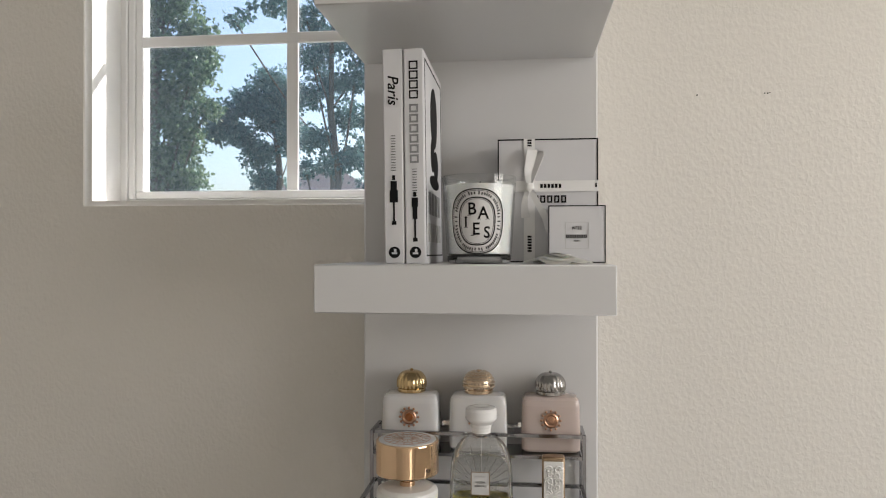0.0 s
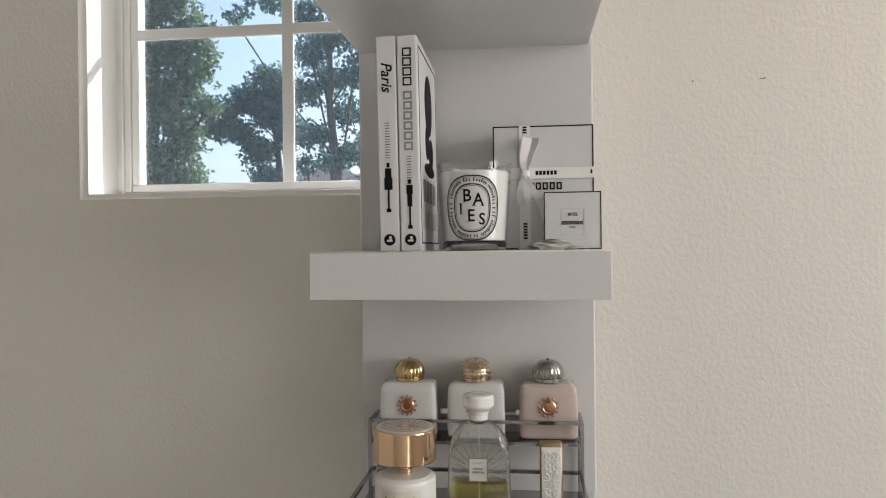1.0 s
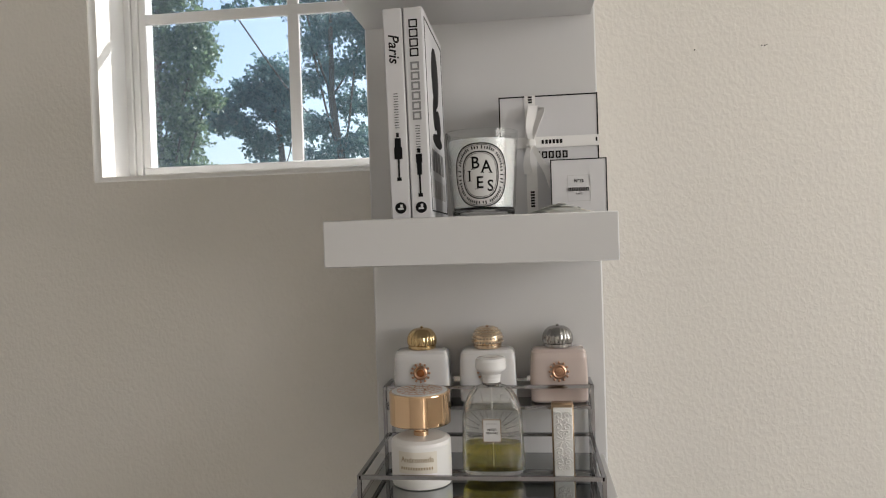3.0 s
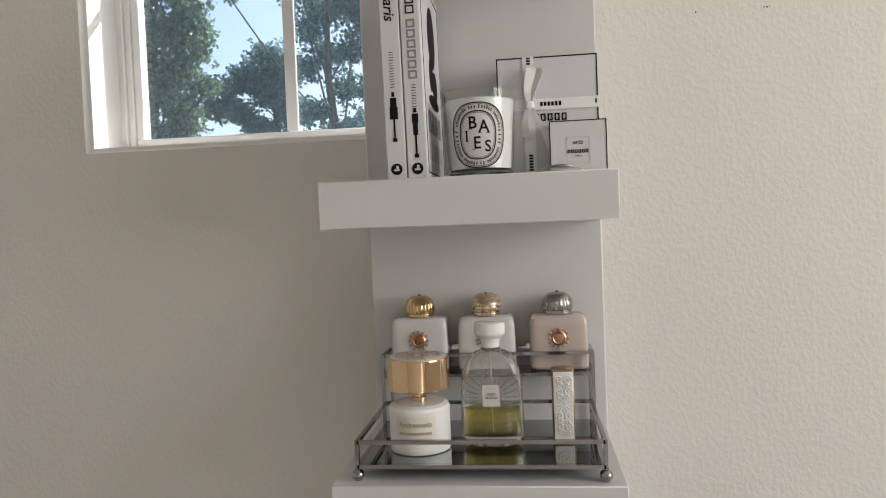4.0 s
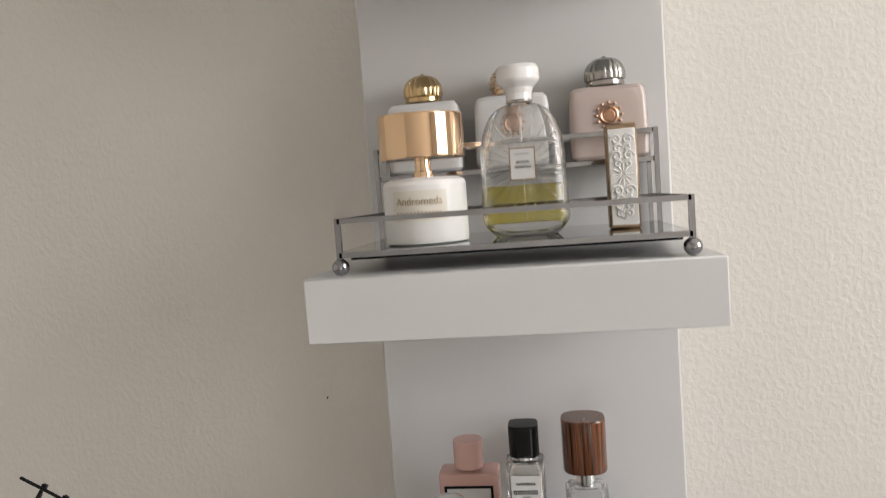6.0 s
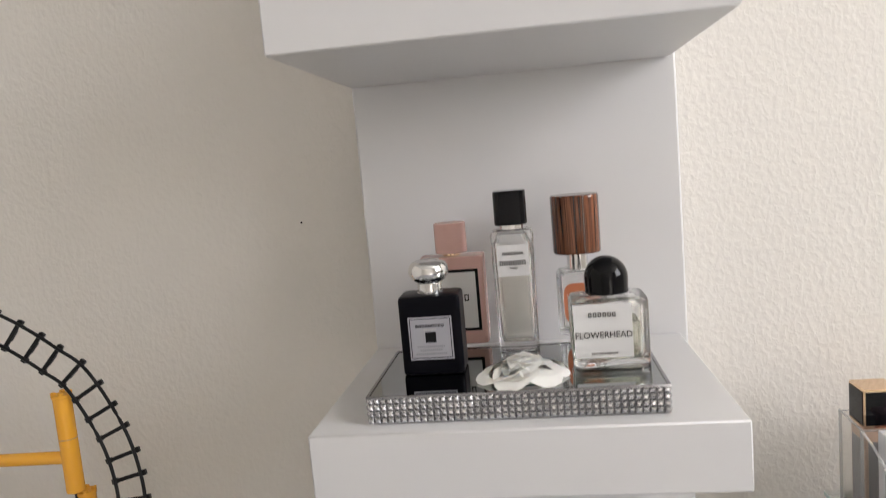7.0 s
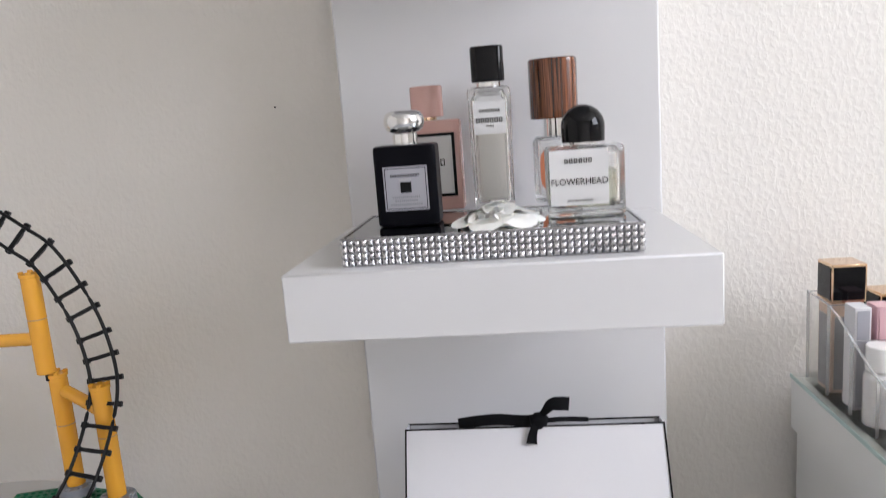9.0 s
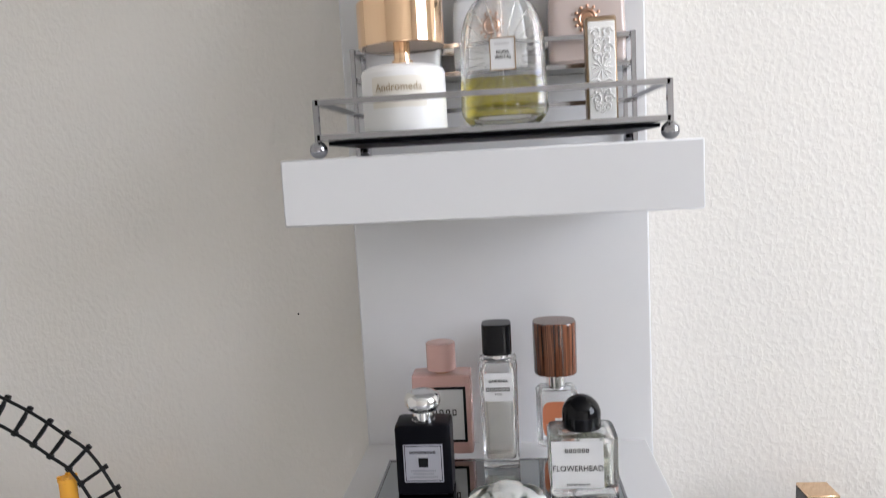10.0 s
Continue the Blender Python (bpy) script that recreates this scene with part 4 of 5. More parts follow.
def arch_bottle():
    b = thing("perfume_bottle", pose(0.0155, -0.193, ZT), "arched clear glass bottle half full of yellow-green perfume", "perfume bottle", "bottles on the tray")
    H_, W_ = 0.108, 0.0362
    def half(z):
        if z < 0.016:
            return W_ * (0.70 + 0.30 * math.sin(z / 0.016 * math.pi / 2))
        if z < 0.055:
            return W_ - 0.0012 * (z - 0.016) / 0.039
        f = (z - 0.055) / (H_ - 0.055)
        return 0.0085 + (W_ - 0.0012 - 0.0085) * max(0, 1 - f ** 2.6) ** 0.5
    def depth(z):
        return max(0.0082, 0.0165 * min(1, half(z) / W_ * 1.15))
    zs = [H_ * k / 70 for k in range(71)]
    outer = [(z, half(z), depth(z), 3.0) for z in zs]
    t = 0.0036
    inner = [(z, max(0.0042, half(z) - t), max(0.004, depth(z) - t), 3.0) for z in zs if 0.010 <= z <= H_ - 0.001]
    glass_part("glass_body", shell(outer, inner, 128), GLASS, b, "clear glass")
    # rays that fan out from the label
    for k in range(24):
        a = 2 * math.pi * k / 24
        pts = []
        for j in range(30):
            rr = 0.0155 + 0.0011 * j
            x, z = rr * math.sin(a), 0.056 + rr * math.cos(a)
            if not 0.010 < z < 0.1 or half(z) - abs(x) < 0.0045:
                break
            pts.append((x, -depth(z) * (1 - (abs(x) / half(z)) ** 3) ** (1 / 3) - 0.0001, z))
        if len(pts) > 2:
            part("ray", tube(pts, 0.00055, 6), GLASS, b, "cut ray in the glass")
    liq = [(z, max(0.004, half(z) - t - 0.0002), depth(z) - t - 0.0002, 3.0) for z in zs if 0.0102 <= z <= 0.0425]
    part("perfume", loft(liq, 64), OLIVE, b, "yellow-green liquid")
    part("dip_tube", tube([(0, 0, 0.0125), (0, 0, 0.106)], 0.0006, 8), WHITE_PLASTIC, b)
    part("collar", lathe([(0.0104, H_ + 0.0002), (0.0109, H_ + 0.001), (0.0109, H_ + 0.0022), (0.0102, H_ + 0.0026)], 32), DARK_SILVER, b, "silver collar")
    part("cap", lathe([(0.0105, H_ + 0.0028), (0.0108, H_ + 0.008), (0.0122, H_ + 0.0125), (0.0164, H_ + 0.0165), (0.0178, H_ + 0.019), (0.0176, H_ + 0.0275), (0.0162, H_ + 0.0305), (0.010, H_ + 0.0316), (0.004, H_ + 0.0312)], 48), WHITE_PLASTIC, b, "white porcelain-like flared cap")
    y = -0.0178
    part("label", box(-0.0105, 0.0105, y, y + 0.0012, 0.0455, 0.0715, 0.0003), LABEL, b, "white label plate with gold edge")
    part("label_edge", frame_lines(-0.0105, 0.0105, 0.0455, 0.0715, 0.0009, y - 0.0002), BRONZE, b, smooth=False)
    bars(-0.0062, 0.0062, 0.0655, 0.0672, y - 0.0002, 7, PALE_INK, b, 0.6)
    text("NUDA", 0.0036, pose(0, y - 0.0002, 0.0598), INK, b)
    text("VERITAS", 0.0036, pose(0, y - 0.0002, 0.0558), INK, b)


arch_bottle()


def atomizer():
    a = thing("travel_atomizer", pose(0.0955, -0.188, ZT), "slim white relief-patterned atomizer in a bronze case", "atomizer", "bottles on the tray")
    part("case", box(-0.0125, 0.0125, -0.0075, 0.0075, 0, 0.0855, 0.0015), BRONZE, a, "worn bronze case")
    part("inlay", box(-0.0108, 0.0108, -0.0086, -0.0074, 0.003, 0.081, 0.0006), WHITE_MATT, a, "white lacquer inlay")
    y = -0.0088
    def piece(points, radius, seg):
        part("relief", tube(points, radius, seg), WHITE_MATT, a)
    def scroll(cx, cz, r0, turns, flip):
        pts = []
        for k in range(18):
            t = k / 17
            ang = turns * 2 * math.pi * t
            rr = r0 * (1 - 0.75 * t)
            pts.append((cx + flip * rr * math.cos(ang), y, cz + rr * math.sin(ang)))
        piece(pts, 0.0011, 6)
    for cz in (0.072, 0.059, 0.031, 0.019):
        for f in (-1, 1):
            scroll(f * 0.0048, cz, 0.0045, 1.3, f)
            scroll(f * 0.0038, cz - 0.0065, 0.0034, 1.1, -f)
    for k in range(12):
        an = 2 * math.pi * k / 12
        piece([(0.0015 * math.cos(an), y, 0.044 + 0.0015 * math.sin(an)), (0.0085 * math.cos(an), y, 0.044 + 0.0085 * math.sin(an))], 0.0008, 5)
    for k in range(7):
        piece([(0, y, 0.008), (0.007 * math.sin((k - 3) * 0.35), y, 0.008 + 0.008 * math.cos((k - 3) * 0.35))], 0.0007, 5)


atomizer()

# ---- third shelf: rhinestone mirror tray ----
Z4 = TOP[3]
MX0, MX1, MY0, MY1, MH = -0.1115, 0.1035, -0.2625, -0.138, 0.0205


def mirror_tray():
    t = thing("mirror_tray", pose(0, 0, Z4), "rectangular mirror tray with rhinestone-covered sides", "tray")
    part("body", box(MX0 + 0.002, MX1 - 0.002, MY0 + 0.002, MY1 - 0.002, 0.0005, MH - 0.0012), GREY_INK, t, smooth=False)
    part("mirror_top", box(MX0 + 0.0025, MX1 - 0.0025, MY0 + 0.0025, MY1 - 0.0025, MH - 0.001, MH), MIRROR, t, "dark reflective mirror top", smooth=False)
    bm = bmesh.new()
    for a in ((MX0, MX1, MY0, MY0 + 0.0022, MH - 0.0012, MH + 0.0006), (MX0, MX1, MY1 - 0.0022, MY1, MH - 0.0012, MH + 0.0006), (MX0, MX0 + 0.0022, MY0 + 0.0022, MY1 - 0.0022, MH - 0.0012, MH + 0.0006), (MX1 - 0.0022, MX1, MY0 + 0.0022, MY1 - 0.0022, MH - 0.0012, MH + 0.0006)):
        box(*a, bm=bm)
    part("rim", bm, CHROME, t, "dark bevelled mirror edge", smooth=False)
    # a stone: a square setting with a faceted top
    rows, cols = 4, 44
    px, pz = (MX1 - MX0) / cols, (MH - 0.001) / rows
    def stone_bm(hx, hz):
        bm = bmesh.new()
        rim = [bm.verts.new((x * hx, 0.0, z * hz)) for x, z in ((-1, -1), (1, -1), (1, 1), (-1, 1))]
        mid = [bm.verts.new((x * hx * 0.92, -0.0009, z * hz * 0.92)) for x, z in ((-1, -1), (1, -1), (1, 1), (-1, 1))]
        top = [bm.verts.new((math.cos(a) * hx * 0.45, -0.0022, math.sin(a) * hz * 0.45)) for a in (math.pi * (0.25 * k - 0.75) for k in range(8))]
        for i in range(4):
            j = (i + 1) % 4
            bm.faces.new((rim[i], rim[j], mid[j], mid[i]))
            bm.faces.new((mid[i], mid[j], top[(2 * i + 2) % 8], top[2 * i + 1], top[2 * i]))
        bm.faces.new(top)
        return bm
    first = part("rhinestone", stone_bm(px * 0.45, pz * 0.45), RHINE, t, smooth=False)
    first.matrix_local = Matrix.Translation((MX0 + px / 2, MY0 + 0.0018, pz / 2 + 0.0004))
    rnd = random.Random(2)
    for i in range(cols):
        for j in range(rows):
            if i or j:
                share(first, t, pose(MX0 + px * (i + 0.5), MY0 + 0.0018, pz * (j + 0.5) + 0.0004, rnd.uniform(-2, 2), 0, rnd.uniform(-2, 2)))
    bm = bmesh.new()
    n = int((MY1 - MY0) / px)
    py = (MY1 - MY0) / n
    for i in range(n):
        for j in range(rows):
            z = pz * (j + 0.5) + 0.0004
            merge(bm, stone_bm(py * 0.45, pz * 0.45), pose(MX0 + 0.0018, MY0 + py * (i + 0.5), z, 0, 0, -90))
            merge(bm, stone_bm(py * 0.45, pz * 0.45), pose(MX1 - 0.0018, MY0 + py * (i + 0.5), z, 0, 0, 90))
    tagged(part("rhinestone_side", bm, RHINE, t, smooth=False), kind="stuff")


mirror_tray()
ZM = Z4 + MH + 0.0002


def black_bottle():
    b = thing("cologne_bottle", pose(-0.0675, -0.197, ZM), "square black glass cologne bottle with silver ball cap", "perfume bottle", "bottles on the mirror tray")
    w, d, h = 0.0243, 0.017, 0.0625
    part("body", loft([(0, w - 0.002, d - 0.002, 10), (0.0012, w - 0.0003, d - 0.0003, 12), (0.003, w, d, 12), (h - 0.003, w, d, 12), (h - 0.0008, w - 0.0006, d - 0.0006, 12), (h, w - 0.002, d - 0.002, 10)], 80), BLACK_SATIN, b)
    part("neck", lathe([(0.0104, h + 0.0002), (0.0104, h + 0.0012), (0.0098, h + 0.0016), (0.0098, h + 0.0085), (0.0090, h + 0.009)], 36), SILVER, b, "polished silver collar")
    part("cap", lathe([(0.0088, h + 0.0092)] + [(0.0094 + 0.0066 * math.cos(q), h + 0.0178 + 0.0084 * math.sin(q)) for q in (math.pi * (k / 16 - 0.5) for k in range(17))] + [(0.0085, h + 0.0256), (0.002, h + 0.0258)], 56), SILVER, b, "polished silver ball cap")
    y = -d - 0.0003
    part("label", box(-0.0172, 0.0172, y, y + 0.0003, 0.0125, 0.0465), SILVER_LABEL, b, "white label with black double border", smooth=False)
    part("label_border", frame_lines(-0.0160, 0.0160, 0.0137, 0.0453, 0.0005, y - 0.0001), INK, b, smooth=False)
    marks(-0.0115, 0.0115, 0.0385, 0.0405, y - 0.0002, 9, INK, b, 0.0004)
    bars(-0.005, 0.005, 0.0358, 0.0368, y - 0.0002, 6, PALE_INK, b, 0.6)
    part("emblem", box(-0.0042, 0.0042, y - 0.0003, y - 0.0001, 0.0262, 0.0345), INK, b, smooth=False)
    bars(-0.011, 0.011, 0.0222, 0.0236, y - 0.0002, 14, GREY_INK, b, 0.6)
    bars(-0.009, 0.009, 0.0195, 0.0209, y - 0.0002, 11, GREY_INK, b, 0.6)
    bars(-0.0125, 0.0125, 0.0165, 0.0179, y - 0.0002, 15, GREY_INK, b, 0.6)


def pink_bottle():
    b = thing("perfume_bottle", pose(-0.0585, -0.109, ZM), "powder pink rectangular perfume bottle with framed white label", "perfume bottle", "bottles on the mirror tray")
    w, d, h = 0.029, 0.0155, 0.0795
    part("body", loft([(0, w - 0.001, d - 0.001, 14), (0.001, w, d, 14), (h - 0.001, w, d, 14), (h, w - 0.001, d - 0.001, 14)], 80), PINK, b)
    part("neck", lathe([(0.008, h + 0.0002), (0.008, h + 0.003)], 24), ROSE_GOLD, b)
    part("cap", lathe([(0.0138, h + 0.003), (0.0145, h + 0.0036), (0.0145, h + 0.0295), (0.0136, h + 0.0303), (0.006, h + 0.0305)], 48), PINK, b, "pink cylinder cap")
    y = -d - 0.0003
    part("label", box(-0.023, 0.023, y, y + 0.0003, 0.013, 0.0675), LABEL, b, "white label", smooth=False)
    part("label_border", frame_lines(-0.0238, 0.0238, 0.0122, 0.0683, 0.0026, y - 0.0002), INK, b, "black label border", smooth=False)
    marks(-0.0155, 0.0165, 0.0395, 0.0455, y - 0.0003, 5, INK, b, 0.0009, fill=0.6)
    bars(-0.008, 0.0095, 0.0335, 0.0365, y - 0.0003, 5, GREY_INK, b, 0.6)


def tall_bottle():
    b = thing("perfume_bottle", pose(-0.0015, -0.1455, ZM), "tall clear square glass bottle with glossy black cap", "perfume bottle", "bottles on the mirror tray")
    w, d, h = 0.018, 0.0145, 0.1035
    outer = [(0, w - 0.0025, d - 0.002, 9), (0.001, w - 0.0012, d - 0.001, 10), (h - 0.004, w, d, 10), (h - 0.001, w - 0.001, d - 0.001, 9), (h, w - 0.004, d - 0.004, 6)]
    inner = [(0.008, w - 0.0048, d - 0.004, 6), (0.012, w - 0.0038, d - 0.0032, 6), (h - 0.010, w - 0.003, d - 0.0028, 6), (h - 0.004, w - 0.006, d - 0.005, 4)]
    glass_part("glass_body", shell(outer, inner, 72), GLASS, b, "clear thick-based glass")
    part("perfume", loft([(0.0082, w - 0.005, d - 0.0042, 6), (0.012, w - 0.004, d - 0.0034, 6), (0.084, w - 0.0034, d - 0.0031, 6)], 64), PALE_LIQ, b, "nearly colourless liquid")
    part("collar", lathe([(0.010, h + 0.0002), (0.010, h + 0.0038)], 32), SILVER, b, "silver collar")
    part("cap", loft([(h + 0.004, 0.0132, 0.0132, 4), (h + 0.005, 0.0138, 0.0138, 4), (h + 0.0315, 0.0138, 0.0138, 4), (h + 0.0325, 0.013, 0.013, 4)], 64), BLACK_GLOSS, b, "glossy black cap")
    y = -d - 0.0004
    part("label", box(-0.0132, 0.0132, y, y + 0.0003, 0.065, 0.0915), LABEL, b, "white square label", smooth=False)
    text("GARDÉNIA", 0.0036, pose(0, y - 0.0002, 0.084), INK, b, bold=0.00006)
    marks(-0.0112, 0.0112, 0.0745, 0.0782, y - 0.0002, 6, INK, b, 0.0007)
    text("PARIS", 0.0026, pose(0, y - 0.0002, 0.0717), INK, b)


def wood_cap_bottle():
    b = thing("perfume_bottle", pose(0.0545, -0.0985, ZM), "clear glass bottle with large dark striped wood cap", "perfume bottle", "bottles on the mirror tray")
    w, d, h = 0.0205, 0.0155, 0.058
    glass_part("glass_body", shell([(0, w - 0.002, d - 0.002, 6), (0.0015, w, d, 7), (h - 0.004, w, d, 7), (h, w - 0.003, d - 0.003, 5)], [(0.006, w - 0.004, d - 0.0035, 5), (h - 0.004, w - 0.0035, d - 0.003, 5), (h - 0.002, w - 0.006, d - 0.005, 4)], 64), GLASS, b, "clear glass")
    part("neck", lathe([(0.0095, h + 0.0002), (0.0095, h + 0.0155)], 32), SILVER, b, "silver spray neck")
    part("cap", loft([(h + 0.0155, 0.0205, 0.0195, 2.6), (h + 0.0165, 0.0212, 0.0202, 2.6), (h + 0.066, 0.0214, 0.0204, 2.6), (h + 0.0675, 0.0206, 0.0196, 2.6)], 56), WOOD, b, "dark striped wooden cap")
    y = -d - 0.0004
    bm = loft([(-0.0002, 0.0145, 0.0185, 4), (0.0002, 0.0145, 0.0185, 4)], 40)
    bm.transform(Matrix.Translation((-0.0005, y, 0.029)) @ FRONT)
    part("label", bm, RUST, b, "rust-orange label")
    part("label_plate", box(-0.003, 0.0075, y - 0.0006, y - 0.0003, 0.020, 0.031), LABEL, b, "small white plate", smooth=False)
    bars(-0.0015, 0.006, 0.0245, 0.027, y - 0.0008, 4, GREY_INK, b, 0.6)


def dome_cap_bottle():
    b = thing("perfume_bottle", pose(0.0695, -0.2, ZM), "broad clear glass bottle with white label and black dome cap", "perfume bottle", "bottles on the mirror tray")
    w, d, h = 0.0288, 0.0225, 0.053
    outer = [(0, w - 0.002, d - 0.002, 7), (0.0012, w - 0.0002, d - 0.0002, 7), (h - 0.003, w, d, 7), (h - 0.0006, w - 0.001, d - 0.001, 7), (h, w - 0.003, d - 0.003, 6)]
    inner = [(0.007, w - 0.006, d - 0.005, 4), (0.010, w - 0.0045, d - 0.004, 5), (h - 0.006, w - 0.004, d - 0.0035, 5), (h - 0.003, w - 0.008, d - 0.007, 4)]
    glass_part("glass_body", shell(outer, inner, 72), GLASS, b, "clear glass")
    part("perfume", loft([(0.0072, w - 0.0062, d - 0.0052, 4), (0.010, w - 0.0047, d - 0.0042, 5), (0.034, w - 0.0043, d - 0.0038, 5)], 64), PALE_GREEN, b, "pale green liquid")
    part("collar", lathe([(0.010, h + 0.0002), (0.0105, h + 0.0005), (0.0105, h + 0.002)], 32), SILVER, b)
    part("cap", lathe([(0.0162, h + 0.0021)] + [(0.0166 * math.cos(a) if a > 0 else 0.0166, h + 0.0135 + 0.0166 * math.sin(a)) for a in (math.pi / 2 * 0.97 * k / 10 for k in range(11))], 56), BLACK_GLOSS, b, "glossy black dome cap")
    y = -d - 0.0004
    part("label", box(-0.0276, 0.0152, y, y + 0.0003, 0.0095, 0.0505), LABEL, b, "white wrapped label", smooth=False)
    part("label", box(-w - 0.0004, -w - 0.0001, -d + 0.004, d - 0.004, 0.0095, 0.0505), LABEL, b, smooth=False)
    marks(-0.0165, 0.0045, 0.0408, 0.0440, y - 0.0002, 6, INK, b, 0.00055, fill=0.66)
    text("FLOWERHEAD", 0.0069, pose(-0.0060, y - 0.0002, 0.0268), INK, b, wide=0.93)
    text("EAU DE PARFUM", 0.0026, pose(-0.006, y - 0.0002, 0.0128), INK, b)


black_bottle()
pink_bottle()
tall_bottle()
wood_cap_bottle()
dome_cap_bottle()
flower(pose(0.003, -0.228, ZM), 0.035, 0.02, "ivory fabric camellia lying on the mirror tray", 7)

# ---- fourth shelf: shopping bag ----
Z5 = TOP[4]


def shopping_bag():
    b = thing("shopping_bag", pose(0.0195, -0.228, Z5), "white paper shopping bag with black edges and black ribbon", "shopping bag")
    w, h = 0.1155, 0.1428
    lean = math.atan2(0.075, h)
    L_ = math.hypot(0.075, h)
    def leaning(bm, dy=0.0):
        bm.transform(Matrix.Translation((0, dy, 0)) @ Matrix.Rotation(-lean, 4, "X"))
        return bm
    part("front_panel", leaning(box(-w, w, 0, 0.0006, 0.001, L_)), PAPER, b, smooth=False)
    part("front_edge", leaning(frame_lines(-w - 0.0002, w + 0.0002, 0.001, L_ + 0.0003, 0.0015, -0.0004)), INK, b, "black edge piping", smooth=False)
    h2 = 0.1395
    part("back_panel", box(-w + 0.0005, w - 0.0005, 0.095, 0.0956, 0.0005, h2), PAPER, b, smooth=False)
    part("back_edge", frame_lines(-w, w, 0.0005, h2 + 0.0003, 0.0015, 0.0945), INK, b, "black edge piping", smooth=False)
    for x in (-w + 0.0006, w - 0.0006):
        bm = bmesh.new()
        q = [(x, 0.002, 0.001), (x, 0.0945, 0.001), (x, 0.0945, h2), (x, 0.0755, h)]
        s = 0.0005 if x < 0 else -0.0005
        a = [bm.verts.new(p) for p in q]
        c = [bm.verts.new((p[0] + s, p[1], p[2])) for p in q]
        bm.faces.new(a)
        bm.faces.new(c[::-1])
        for i in range(4):
            bm.faces.new((a[i], a[(i + 1) % 4], c[(i + 1) % 4], c[i]))
        part("side_panel", bm, PAPER, b, smooth=False)
    part("base_panel", box(-w + 0.001, w - 0.001, 0.002, 0.094, 0.0002, 0.0008), PAPER, b, smooth=False)
    y = -0.0006
    o = marks(-0.0385, 0.0435, L_ * 0.485, L_ * 0.485 + 0.0125, y, 6, INK, b, 0.0023)
    o.data.transform(Matrix.Rotation(-lean, 4, "X"))
    band = spline([(-0.067, 0.0830, h + 0.0005), (-0.05, 0.0800, h + 0.004), (-0.03, 0.0790, h + 0.0055), (-0.01, 0.0780, h + 0.004), (0.0, 0.0760, h + 0.005)], 6)
    part("ribbon", strip(band, 0.010, 0.0008, (0.0, 0.35, 1)), RIBBON_B, b, "black cotton ribbon")
    band2 = spline([(0.004, 0.0760, h + 0.004), (0.03, 0.0800, h + 0.0035), (0.05, 0.0810, h + 0.002)], 6)
    part("ribbon", strip(band2, 0.0045, 0.0008, (0.0, 0.8, 0.6)), RIBBON_B, b)
    part("knot", loft([(h - 0.002, 0.003, 0.003, 2), (h + 0.002, 0.0075, 0.005, 2.4), (h + 0.008, 0.0085, 0.0055, 2.4), (h + 0.012, 0.004, 0.003, 2)], 20, at=(0.006, 0.075)), RIBBON_B, b)
    up = spline([(0.008, 0.0740, h + 0.010), (0.013, 0.0710, h + 0.017), (0.018, 0.0700, h + 0.022), (0.026, 0.0700, h + 0.0225), (0.033, 0.0710, h + 0.0215)], 5)
    part("ribbon_tail", strip(up, [0.005 + 0.007 * min(1, i / 12) for i in range(len(up))], 0.0008, (0, 0.2, 1)), RIBBON_B, b)
    down = spline([(0.003, 0.0710, h + 0.004), (0.0005, 0.0695, h - 0.003), (-0.001, 0.0672, h - 0.0085), (-0.0015, 0.0650, h - 0.0125)], 5)
    part("ribbon_tail", strip(down, [0.006 + 0.004 * i / len(down) for i in range(len(down))], 0.0008, (1, 0, 0)), RIBBON_B, b)


shopping_bag()


# ---- dresser and what stands on it ----
def dresser():
    d = thing("dresser", pose(0.0035, -0.02, -0.001), "white dresser with thick top and glass cover plate", "dresser")
    part("carcass", box(0.3125, 0.98, -0.46, 0.05, 0.0, 0.699, 0.0015), DRESSER, d)
    part("top_slab", box(0.3065, 0.99, -0.47, 0.052, 0.6995, 0.759, 0.0015), DRESSER, d)
    part("glass_plate", box(0.3062, 0.99, -0.47, 0.052, 0.7594, 0.7640), PLATE, d, "clear glass cover plate", smooth=False)
    part("plate_edge", box(0.3054, 0.3061, -0.47, 0.052, 0.7594, 0.7640), GREEN_GLASS, d, "green polished glass edge", smooth=False)
    part("handle", box(0.55, 0.75, -0.474, -0.4612, 0.5, 0.512, 0.001), SILVER, d)


dresser()
ZD = 0.7634


